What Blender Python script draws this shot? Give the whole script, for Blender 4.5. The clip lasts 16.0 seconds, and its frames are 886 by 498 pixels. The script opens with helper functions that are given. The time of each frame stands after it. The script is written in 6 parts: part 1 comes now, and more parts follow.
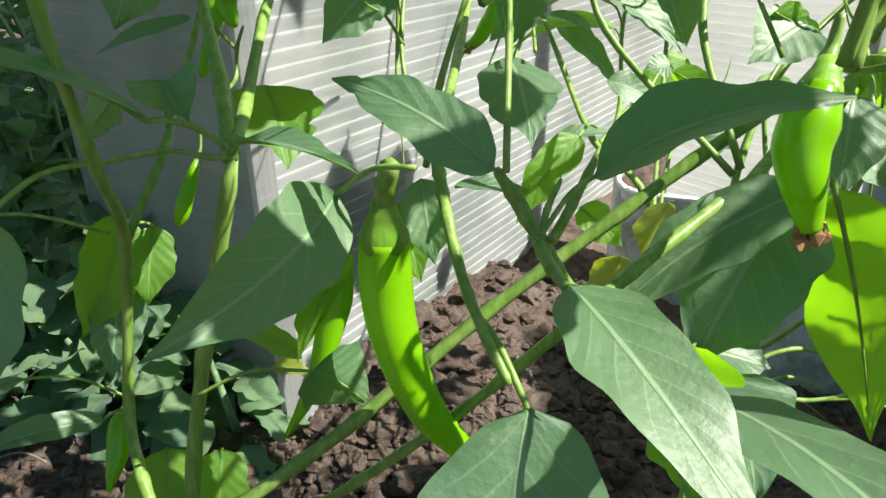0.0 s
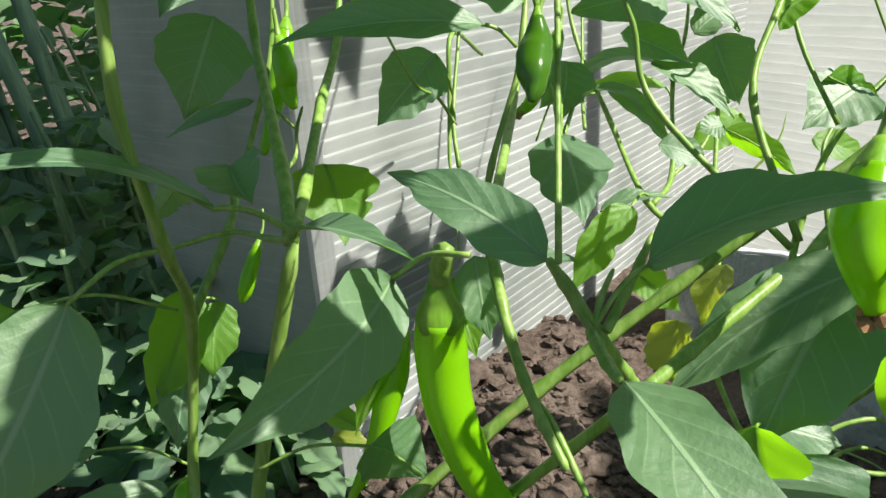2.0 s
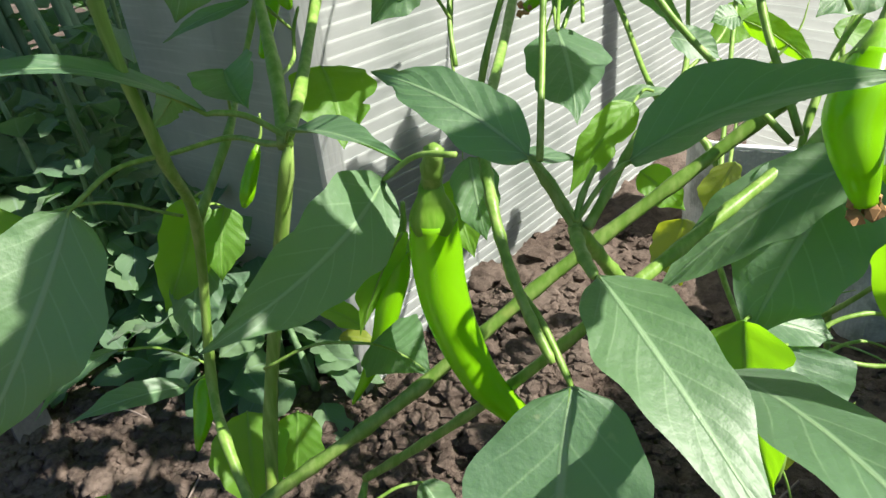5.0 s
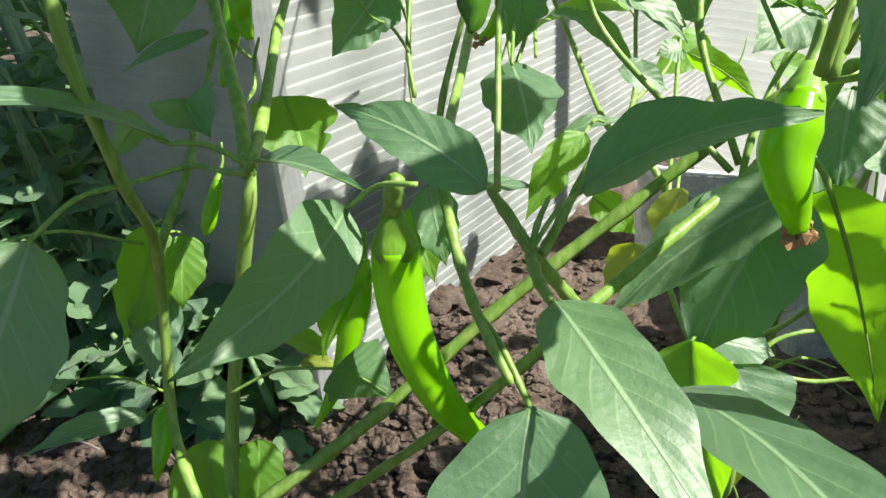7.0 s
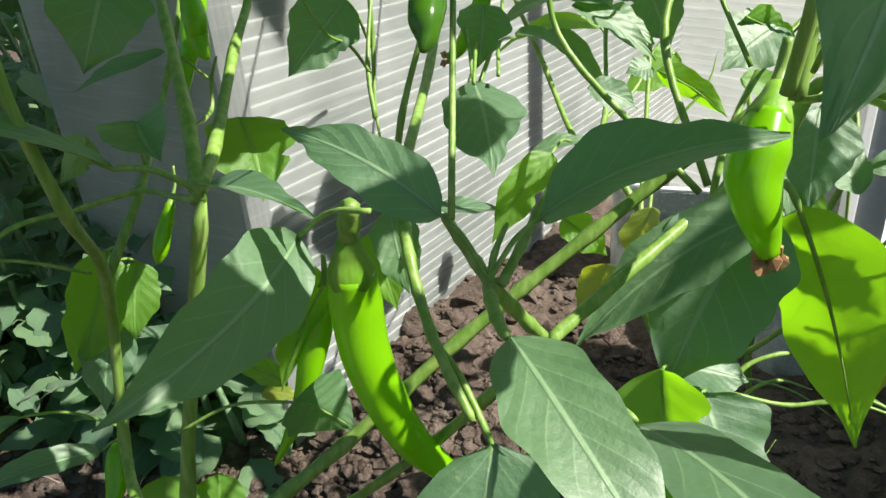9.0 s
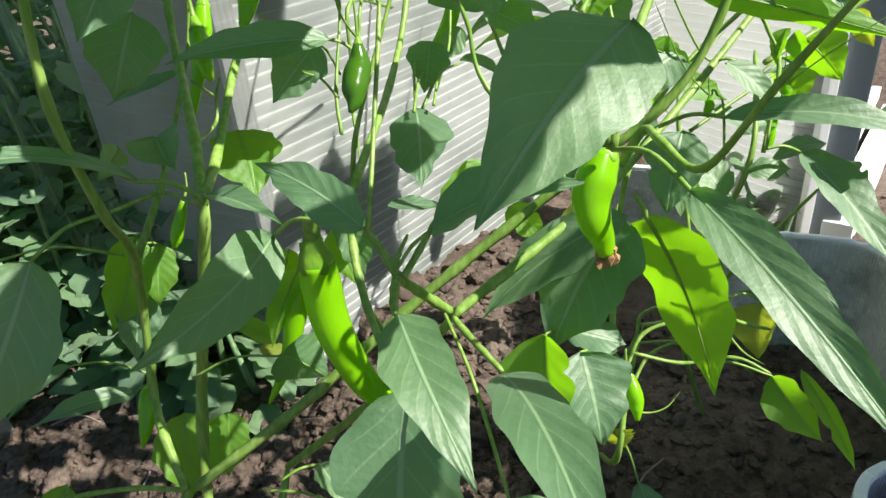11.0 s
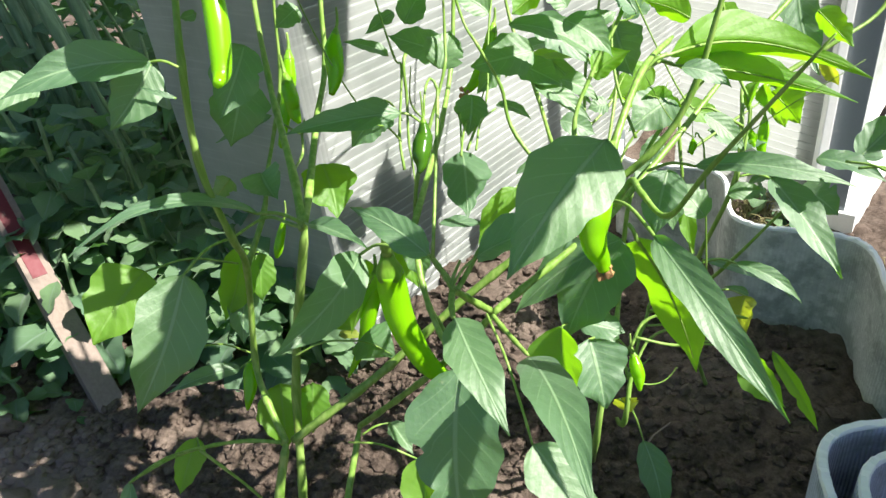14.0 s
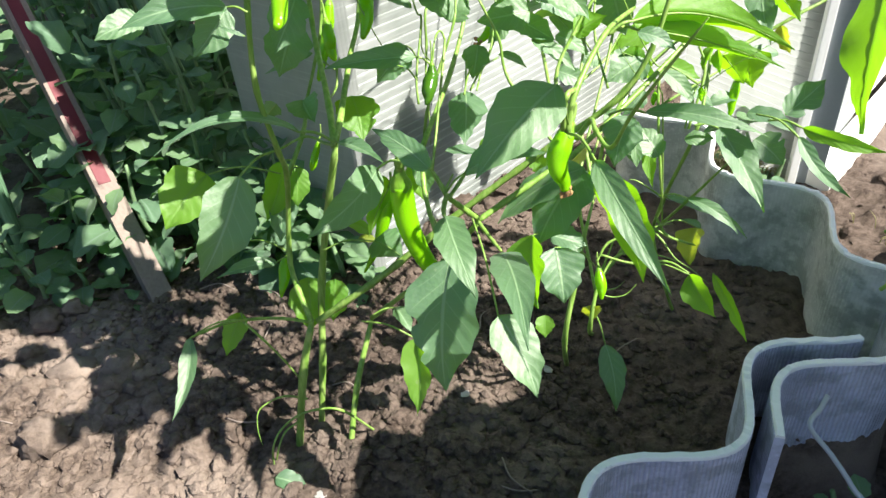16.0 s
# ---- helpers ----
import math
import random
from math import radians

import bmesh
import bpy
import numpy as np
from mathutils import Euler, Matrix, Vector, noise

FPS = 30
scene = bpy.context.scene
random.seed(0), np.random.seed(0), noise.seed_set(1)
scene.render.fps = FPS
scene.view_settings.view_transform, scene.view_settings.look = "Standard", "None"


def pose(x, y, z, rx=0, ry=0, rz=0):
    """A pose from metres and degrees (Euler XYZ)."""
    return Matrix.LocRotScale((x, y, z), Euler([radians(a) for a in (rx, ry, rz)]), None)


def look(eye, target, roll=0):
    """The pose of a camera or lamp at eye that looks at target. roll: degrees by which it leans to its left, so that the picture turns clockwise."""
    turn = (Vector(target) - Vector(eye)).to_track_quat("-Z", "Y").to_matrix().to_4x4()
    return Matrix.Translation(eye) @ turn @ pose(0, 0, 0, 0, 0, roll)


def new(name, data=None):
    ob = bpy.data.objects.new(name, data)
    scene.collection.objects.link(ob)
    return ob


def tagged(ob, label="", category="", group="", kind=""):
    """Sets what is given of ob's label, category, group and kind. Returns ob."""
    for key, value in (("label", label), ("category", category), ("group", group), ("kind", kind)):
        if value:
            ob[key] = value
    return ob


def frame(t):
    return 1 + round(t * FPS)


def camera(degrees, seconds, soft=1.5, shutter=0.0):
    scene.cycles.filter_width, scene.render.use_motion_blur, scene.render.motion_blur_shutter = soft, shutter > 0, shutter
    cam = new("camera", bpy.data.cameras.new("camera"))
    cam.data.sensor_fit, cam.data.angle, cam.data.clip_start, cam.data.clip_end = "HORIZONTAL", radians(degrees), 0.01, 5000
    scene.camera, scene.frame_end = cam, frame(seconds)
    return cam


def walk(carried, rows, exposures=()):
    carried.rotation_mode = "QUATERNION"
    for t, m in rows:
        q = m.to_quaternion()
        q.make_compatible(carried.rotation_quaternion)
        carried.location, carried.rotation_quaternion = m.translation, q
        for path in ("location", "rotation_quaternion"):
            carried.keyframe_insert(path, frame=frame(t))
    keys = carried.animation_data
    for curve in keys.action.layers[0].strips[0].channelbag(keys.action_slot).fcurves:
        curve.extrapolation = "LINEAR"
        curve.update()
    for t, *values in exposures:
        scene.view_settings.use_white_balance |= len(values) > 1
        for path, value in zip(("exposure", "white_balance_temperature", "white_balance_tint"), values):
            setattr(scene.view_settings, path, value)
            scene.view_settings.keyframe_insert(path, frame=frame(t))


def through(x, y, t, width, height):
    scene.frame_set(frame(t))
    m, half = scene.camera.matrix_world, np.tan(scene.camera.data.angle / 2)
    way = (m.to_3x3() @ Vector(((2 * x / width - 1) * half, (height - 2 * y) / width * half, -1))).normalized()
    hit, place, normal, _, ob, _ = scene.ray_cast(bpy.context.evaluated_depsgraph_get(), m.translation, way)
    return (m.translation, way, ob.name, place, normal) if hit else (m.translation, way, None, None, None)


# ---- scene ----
# ---------------------------------------------------------------- camera
cam = camera(64.43, 16.0)
# seconds, place, yaw, pitch, roll
ROWS = [
    (0, 0.0086, 0.0371, 0.4066, 1.24, -25.78, -0.89),
    (0.5, 0.0075, 0.0354, 0.4100, 2.84, -23.64, -0.44),
    (1, 0.0041, 0.0309, 0.4137, 4.17, -22.47, -1.01),
    (1.5, 0.0039, 0.0310, 0.4146, 5.20, -21.69, -1.42),
    (2, 0.0090, 0.0379, 0.4192, 5.89, -21.87, -3.70),
    (2.5, 0.0092, 0.0377, 0.4185, 7.25, -25.29, -4.66),
    (3, 0.0130, 0.0402, 0.4156, 8.27, -26.99, -5.48),
    (3.5, 0.0129, 0.0400, 0.4079, 7.77, -29.01, -5.71),
    (3.7, 0.0159, 0.0412, 0.4085, 8.07, -30.42, -6.16),
    (5.8, 0.0201, 0.0349, 0.4206, 8.94, -28.89, -5.63),
    (6, 0.0201, 0.0371, 0.4206, 7.70, -29.42, -5.62),
    (6.5, 0.0170, 0.0327, 0.4210, 5.80, -28.64, -3.97),
    (7, 0.0196, 0.0306, 0.4224, 4.64, -27.82, -4.43),
    (7.5, 0.0175, 0.0321, 0.4242, 4.51, -27.06, -4.73),
    (8, 0.0187, 0.0349, 0.4255, 4.46, -26.27, -4.29),
    (8.5, 0.0235, 0.0359, 0.4259, 4.07, -26.00, -5.28),
    (9, 0.0264, 0.0426, 0.4201, 2.78, -26.62, -4.22),
    (9.5, 0.0340, 0.0423, 0.4246, 0.60, -27.18, -3.90),
    (10, 0.0385, 0.0317, 0.4295, 1.32, -27.46, -5.16),
    (10.2, 0.0465, 0.0270, 0.4322, 2.85, -28.23, -4.97),
    (12.3, 0.0876, -0.1280, 0.5524, 6.23, -31.02, -5.36),
    (12.5, 0.0920, -0.1361, 0.5607, 5.35, -31.72, -5.34),
    (13, 0.0974, -0.1338, 0.5674, 5.74, -33.45, -3.98),
    (13.5, 0.0820, -0.1070, 0.5420, 8.42, -32.29, -5.30),
    (14, 0.0756, -0.1001, 0.5448, 9.00, -31.89, -7.51),
    (14.5, 0.0797, -0.0980, 0.5398, 9.81, -31.42, -7.79),
    (15, 0.0934, -0.1587, 0.5565, 11.40, -31.79, -5.63),
    (15.5, 0.1036, -0.1882, 0.5752, 13.95, -33.77, -6.97),
    (16, 0.1108, -0.2060, 0.5849, 11.99, -35.85, -5.56),
]


def heading(x, y, z, yaw, pitch, roll):
    a, b = radians(yaw), radians(pitch)
    way = Vector((-math.sin(a) * math.cos(b), math.cos(a) * math.cos(b), math.sin(b)))
    eye = Vector((x, y, z))
    return look(eye, eye + way, roll)


walk(cam, [(t, heading(*row)) for t, *row in ROWS], exposures=[(0.0, 1.15), (1.5, 1.17), (2.2, 1.02), (3.2, 1.06), (3.7, 1.15), (5.8, 1.20), (7.0, 1.25), (8.0, 1.16), (9.0, 1.04), (9.6, 1.02), (10.2, 1.02), (12.3, 1.34), (13.2, 1.36), (15.0, 1.53), (16.0, 1.54)])

# ---------------------------------------------------------------- sun and sky
TO_SUN = Vector((0.90, -0.25, 1.0)).normalized()
world = bpy.data.worlds.new("sky")
scene.world = world
world.use_nodes = True
wn = world.node_tree
wn.nodes.clear()
sky = wn.nodes.new("ShaderNodeTexSky")
sky.sky_type = "NISHITA"
sky.sun_disc = False
sky.sun_elevation = math.asin(TO_SUN.z)
sky.sun_rotation = math.atan2(TO_SUN.x, TO_SUN.y)
sky.ozone_density = 3.0
back = wn.nodes.new("ShaderNodeBackground")
back.inputs["Strength"].default_value = 0.052
wout = wn.nodes.new("ShaderNodeOutputWorld")
wn.links.new(sky.outputs[0], back.inputs["Color"])
wn.links.new(back.outputs[0], wout.inputs["Surface"])
sun_data = bpy.data.lights.new("sun", "SUN")
sun_data.energy = 5.0
sun_data.angle = radians(0.6)
sun_data.color = (1.0, 0.95, 0.86)
sun = new("sun", sun_data)
sun.matrix_world = look(TO_SUN * 6, (0, 0, 0))


# ---------------------------------------------------------------- materials
class Mat:
    """A small builder of node materials."""

    def __init__(self, name):
        self.m = bpy.data.materials.new(name)
        self.m.use_nodes = True
        self.t = self.m.node_tree
        self.t.nodes.clear()
        self.out = self.add("ShaderNodeOutputMaterial")

    def add(self, kind, **props):
        node = self.t.nodes.new(kind)
        for key, value in props.items():
            if key == "blend_type":
                node.blend_type = value
            elif key == "operation":
                node.operation = value
            elif key == "data_type":
                node.data_type = value
        return node

    def link(self, a, b):
        self.t.links.new(a, b)

    def put(self, value, socket):
        if isinstance(value, (int, float, tuple)):
            if isinstance(value, tuple) and len(value) == 3 and len(socket.default_value) == 4:
                value = (*value, 1.0)
            socket.default_value = value
        else:
            self.link(value, socket)

    def math(self, op, a, b=0.0, c=0.0):
        node = self.add("ShaderNodeMath", operation=op)
        for value, socket in zip((a, b, c), node.inputs):
            self.put(value, socket)
        return node.outputs[0]

    def mix(self, factor, a, b, blend="MIX"):
        node = self.add("ShaderNodeMix", data_type="RGBA")
        node.blend_type = blend
        self.put(factor, node.inputs[0])
        self.put(a, node.inputs[6])
        self.put(b, node.inputs[7])
        return node.outputs[2]

    def noise(self, scale, detail=4.0, rough=0.6, at=None):
        node = self.add("ShaderNodeTexNoise")
        node.inputs["Scale"].default_value = scale
        node.inputs["Detail"].default_value = detail
        node.inputs["Roughness"].default_value = rough
        self.link(at or self.place(), node.inputs["Vector"])
        return node.outputs[0]

    def place(self):
        node = self.add("ShaderNodeTexCoord")
        return node.outputs["Object"]

    def uv(self):
        node = self.add("ShaderNodeTexCoord")
        split = self.add("ShaderNodeSeparateXYZ")
        self.link(node.outputs["UV"], split.inputs[0])
        return split.outputs[0], split.outputs[1]

    def random(self):
        return self.add("ShaderNodeObjectInfo").outputs["Random"]

    def step(self, value, low, high):
        node = self.add("ShaderNodeMapRange")
        node.interpolation_type = "SMOOTHSTEP"
        self.put(value, node.inputs[0])
        node.inputs[1].default_value, node.inputs[2].default_value = low, high
        return node.outputs[0]

    def bump(self, height, strength, distance):
        node = self.add("ShaderNodeBump")
        node.inputs["Strength"].default_value = strength
        node.inputs["Distance"].default_value = distance
        self.link(height, node.inputs["Height"])
        return node.outputs[0]

    def surface(self, color, rough, bump=None, metal=0.0, spec=0.5, through=None, share=0.0, sss=0.0, sheen=0.0):
        p = self.add("ShaderNodeBsdfPrincipled")
        self.put(color, p.inputs["Base Color"])
        self.put(rough, p.inputs["Roughness"])
        p.inputs["Metallic"].default_value = metal
        p.inputs["Specular IOR Level"].default_value = min(spec, 1.0)
        p.inputs["IOR"].default_value = 1.5 if spec <= 1.0 else 1.5 * spec
        if bump:
            self.link(bump, p.inputs["Normal"])
        p.inputs["Sheen Weight"].default_value = sheen
        p.inputs["Sheen Roughness"].default_value = 0.4
        if sss:
            p.inputs["Subsurface Weight"].default_value = sss
            p.inputs["Subsurface Radius"].default_value = (0.006, 0.009, 0.002)
            p.inputs["Subsurface Scale"].default_value = 0.6
        last = p.outputs[0]
        if through:
            tr = self.add("ShaderNodeBsdfTranslucent")
            self.put(through, tr.inputs["Color"])
            mixer = self.add("ShaderNodeMixShader")
            mixer.inputs[0].default_value = share
            self.link(last, mixer.inputs[1])
            self.link(tr.outputs[0], mixer.inputs[2])
            last = mixer.outputs[0]
        self.link(last, self.out.inputs["Surface"])
        return self.m


def leaf_material(name, dark, mid, vein, glow, share, rough=0.42, ribs=7.0, gloss=0.75):
    m = Mat(name)
    u, v = m.uv()
    a = m.math("MULTIPLY", m.math("ABSOLUTE", m.math("SUBTRACT", u, 0.5)), 2.0)
    run = m.math("SUBTRACT", m.math("MULTIPLY", v, ribs), m.math("MULTIPLY", a, 1.9))
    tooth = m.math("MULTIPLY", m.math("ABSOLUTE", m.math("SUBTRACT", m.math("FRACT", run), 0.5)), 2.0)
    lateral = m.math("MULTIPLY", m.step(tooth, 0.86, 1.0), m.step(a, 1.0, 0.55))
    middle = m.step(a, 0.075, 0.02)
    veins = m.math("MAXIMUM", m.math("MULTIPLY", lateral, 0.48), middle)
    grain = m.noise(260.0, 3.0)
    blotch = m.noise(38.0, 4.0)
    fine = m.noise(900.0, 2.0)
    color = m.mix(blotch, dark, mid)
    color = m.mix(m.math("MULTIPLY", m.random(), 0.45), color, (mid[0] * 1.45, mid[1] * 1.25, mid[2] * 0.8))
    color = m.mix(m.math("MULTIPLY", veins, 0.7), color, vein)
    color = m.mix(m.math("MULTIPLY", m.step(m.noise(120.0, 2.0), 0.70, 0.78), 0.35), color, (0.30, 0.33, 0.18))
    swell = m.noise(75.0, 2.0)
    height = m.math("ADD", m.math("ADD", m.math("MULTIPLY", swell, 1.3), m.math("MULTIPLY", tooth, -0.40)), m.math("ADD", m.math("MULTIPLY", grain, 0.9), m.math("MULTIPLY", middle, -0.8)))
    shine = m.math("ADD", m.math("MULTIPLY", fine, 0.12), rough)
    through_color = m.mix(m.math("MULTIPLY", veins, 0.45), m.mix(blotch, glow, (glow[0] * 0.75, glow[1] * 0.85, glow[2])), (glow[0] * 0.55, glow[1] * 0.6, glow[2] * 0.5))
    return m.surface(color, shine, m.bump(height, 0.34, 0.0012), spec=gloss, through=through_color, sheen=0.12, share=share)


LEAF = leaf_material("pepper_leaf", (0.038, 0.098, 0.049), (0.078, 0.172, 0.078), (0.26, 0.40, 0.20), (0.28, 0.76, 0.008), 0.24, 0.52, 7.0, 1.06)
# yellower, more translucent leaf copy: sun coming from behind is put into its colour
BACKLIT_LEAF = leaf_material("backlit_pepper_leaf", (0.075, 0.200, 0.022), (0.130, 0.300, 0.035), (0.24, 0.42, 0.09), (0.40, 0.84, 0.008), 0.50, 0.48, 7.0, 0.8)
YELLOW_LEAF = leaf_material("yellowing_leaf", (0.16, 0.24, 0.03), (0.26, 0.33, 0.05), (0.36, 0.42, 0.14), (0.62, 0.72, 0.03), 0.5)
WEED_LEAF = leaf_material("weed_leaf", (0.084, 0.172, 0.098), (0.140, 0.245, 0.146), (0.23, 0.33, 0.24), (0.18, 0.44, 0.06), 0.35, 0.6, 4.0, 0.4)


def stem_material(name, base, pale, rough=0.4):
    m = Mat(name)
    stretch = m.add("ShaderNodeMapping")
    stretch.inputs["Scale"].default_value = (260.0, 260.0, 14.0)
    m.link(m.place(), stretch.inputs[0])
    lines = m.noise(1.0, 3.0, 0.6, stretch.outputs[0])
    color = m.mix(m.step(lines, 0.35, 0.7), base, pale)
    color = m.mix(m.step(m.noise(45.0, 3.0), 0.62, 0.8), color, (pale[0] * 1.3, pale[1] * 1.05, pale[2] * 1.1))
    return m.surface(color, rough, m.bump(lines, 0.35, 0.0008), spec=0.4, through=(0.22, 0.38, 0.05), share=0.16)


STEM = stem_material("green_stem", (0.160, 0.300, 0.045), (0.290, 0.430, 0.110))
WEED_STEM = stem_material("weed_stem", (0.10, 0.19, 0.08), (0.20, 0.31, 0.16), 0.55)


def fruit_material(name, base, pale, glow=(0.48, 0.88, 0.01)):
    m = Mat(name)
    large, small = m.noise(24.0, 3.0), m.noise(420.0, 2.0)
    color = m.mix(large, base, pale)
    rough = m.math("ADD", m.math("MULTIPLY", large, 0.12), 0.16)
    return m.surface(color, rough, m.bump(m.math("ADD", large, m.math("MULTIPLY", small, 0.05)), 0.12, 0.003), spec=0.55, through=glow, share=0.30)


FRUIT = fruit_material("green_pepper_skin", (0.160, 0.430, 0.003), (0.240, 0.540, 0.006))
# pepper skin with the shade it hangs in darkened into the colour
SHADED_FRUIT = fruit_material("shaded_pepper_skin", (0.040, 0.130, 0.006), (0.070, 0.190, 0.012), (0.14, 0.32, 0.01))
CALYX = stem_material("calyx_green", (0.140, 0.330, 0.020), (0.240, 0.440, 0.050))


def soil_material():
    m = Mat("garden_soil")
    spot = m.add("ShaderNodeNewGeometry").outputs["Position"]
    big, mid, fine = m.noise(5.0, 5.0, 0.6, spot), m.noise(95.0, 6.0, 0.70, spot), m.noise(420.0, 5.0, 0.75, spot)
    color = m.mix(m.step(mid, 0.3, 0.7), (0.070, 0.053, 0.044), (0.190, 0.152, 0.128))
    color = m.mix(m.step(big, 0.45, 0.7), color, (0.265, 0.220, 0.190))
    color = m.mix(m.math("MULTIPLY", m.step(fine, 0.58, 0.75), 0.55), color, (0.36, 0.300, 0.255))
    color = m.mix(m.math("MULTIPLY", m.step(fine, 0.45, 0.25), 0.6), color, (0.035, 0.026, 0.022))
    # soil round this point is tinted lighter, all other soil darker
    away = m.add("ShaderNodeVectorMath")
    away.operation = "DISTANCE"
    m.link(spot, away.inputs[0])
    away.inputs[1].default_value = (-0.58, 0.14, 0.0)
    paler = m.step(m.math("ADD", away.outputs["Value"], m.math("MULTIPLY", big, -0.25)), 0.32, 0.18)
    color = m.mix(paler, m.mix(1.0, color, (0.80, 0.765, 0.74), "MULTIPLY"), m.mix(1.0, color, (1.14, 1.10, 1.06), "MULTIPLY"))
    height = m.math("ADD", m.math("MULTIPLY", mid, 1.0), m.math("MULTIPLY", fine, 0.45))
    return m.surface(color, 0.95, m.bump(height, 0.9, 0.005), spec=0.15)


SOIL = soil_material()


def sheet_material(name, white, glow, share, rough):
    m = Mat(name)
    smear, dust = m.noise(9.0, 4.0), m.noise(160.0, 3.0)
    color = m.mix(m.step(smear, 0.35, 0.7), white, (white[0] * 0.62, white[1] * 0.65, white[2] * 0.63))
    streaks = m.add("ShaderNodeMapping")
    streaks.inputs["Scale"].default_value = (14.0, 14.0, 320.0)
    m.link(m.place(), streaks.inputs[0])
    color = m.mix(m.math("MULTIPLY", m.step(m.noise(1.0, 2.0, 0.5, streaks.outputs[0]), 0.5, 0.75), 0.5), color, (white[0] * 1.5, white[1] * 1.5, white[2] * 1.5))
    color = m.mix(m.math("MULTIPLY", m.step(dust, 0.6, 0.8), 0.35), color, (0.42, 0.40, 0.34))
    r = m.math("ADD", m.math("MULTIPLY", smear, 0.18), rough)
    return m.surface(color, r, m.bump(dust, 0.15, 0.001), spec=0.6, through=glow, share=share)


SHEET = sheet_material("polycarbonate", (0.32, 0.335, 0.33), (0.54, 0.56, 0.55), 0.45, 0.22)
# same sheet, its colour brightened to carry the glare of light behind it
BACKLIT_SHEET = sheet_material("backlit_polycarbonate", (0.38, 0.395, 0.385), (0.58, 0.60, 0.59), 0.45, 0.22)
WEB = sheet_material("polycarbonate_rib", (0.52, 0.54, 0.53), (0.60, 0.62, 0.61), 0.35, 0.12)
GREY_SHEET = sheet_material("weathered_sheet", (0.40, 0.44, 0.40), (0.50, 0.56, 0.50), 0.45, 0.3)


def paint(name, color, rough, worn, metal=0.0, spread=0.68):
    m = Mat(name)
    patch, fine = m.noise(30.0, 5.0), m.noise(240.0, 3.0)
    c = m.mix(m.step(patch, spread, spread + 0.08), color, worn)
    c = m.mix(m.math("MULTIPLY", fine, 0.25), c, (color[0] * 0.6, color[1] * 0.6, color[2] * 0.6))
    return m.surface(c, m.math("ADD", m.math("MULTIPLY", fine, 0.2), rough), m.bump(fine, 0.2, 0.001), metal)


WHITE = paint("white_frame", (0.80, 0.81, 0.80), 0.35, (0.62, 0.60, 0.54))
GREY_POST = paint("grey_post", (0.20, 0.23, 0.25), 0.45, (0.28, 0.30, 0.31))
RED = paint("red_paint", (0.13, 0.008, 0.017), 0.5, (0.22, 0.14, 0.12), 0.0, 0.64)


def slate_material(name, dull, pale, ribbed=0.28):
    m = Mat(name)
    u, v = m.uv()
    weave = m.math("SINE", m.math("MULTIPLY", u, 1.0))
    stain, fine = m.noise(14.0, 5.0), m.noise(220.0, 4.0)
    color = m.mix(m.step(stain, 0.35, 0.7), dull, pale)
    color = m.mix(m.math("MULTIPLY", m.step(fine, 0.5, 0.75), 0.5), color, (pale[0] * 1.1, pale[1] * 1.1, pale[2] * 1.1))
    color = m.mix(m.math("MULTIPLY", m.step(m.noise(30.0, 6.0), 0.46, 0.62), 0.6), color, (dull[0] * 0.48, dull[1] * 0.50, dull[2] * 0.46))
    color = m.mix(m.math("MULTIPLY", m.step(weave, -0.2, 0.9), ribbed), color, (dull[0] * 0.55, dull[1] * 0.55, dull[2] * 0.55))
    height = m.math("ADD", m.math("MULTIPLY", weave, ribbed), fine)
    return m.surface(color, 0.88, m.bump(height, 0.8, 0.0018), spec=0.25)


SLATE = slate_material("old_slate", (0.40, 0.415, 0.40), (0.66, 0.67, 0.64), 0.07)
# slate copy with the blue of skylit shade put into its colour
SKYLIT_SLATE = slate_material("sky_tinted_slate", (0.42, 0.45, 0.58), (0.60, 0.64, 0.78), 0.32)
# pale broken edge; the light on its top is coloured in as well
SLATE_RIM = paint("lit_broken_slate_edge", (0.82, 0.83, 0.85), 0.9, (0.50, 0.51, 0.54))


def wood_material():
    m = Mat("weathered_wood")
    stretch = m.add("ShaderNodeMapping")
    stretch.inputs["Scale"].default_value = (260.0, 260.0, 9.0)
    m.link(m.place(), stretch.inputs[0])
    grain = m.noise(1.0, 4.0, 0.6, stretch.outputs[0])
    color = m.mix(grain, (0.16, 0.125, 0.105), (0.29, 0.24, 0.21))
    return m.surface(color, 0.85, m.bump(grain, 0.4, 0.001), spec=0.2)


WOOD = wood_material()
ONION = stem_material("onion_leaf", (0.10, 0.20, 0.11), (0.17, 0.30, 0.18), 0.5)
STRAW = stem_material("straw", (0.22, 0.20, 0.09), (0.36, 0.32, 0.17), 0.8)
WITHERED = paint("withered_petal", (0.36, 0.20, 0.09), 0.9, (0.55, 0.40, 0.24))
CHIP = paint("pale_chip", (0.62, 0.62, 0.60), 0.7, (0.40, 0.38, 0.34))
WIRE = paint("grey_wire", (0.42, 0.45, 0.50), 0.5, (0.5, 0.5, 0.5))


# ---------------------------------------------------------------- builders
def origin_of(ob):
    place = Vector()
    while ob:
        place += ob.location
        ob = ob.parent
    return place


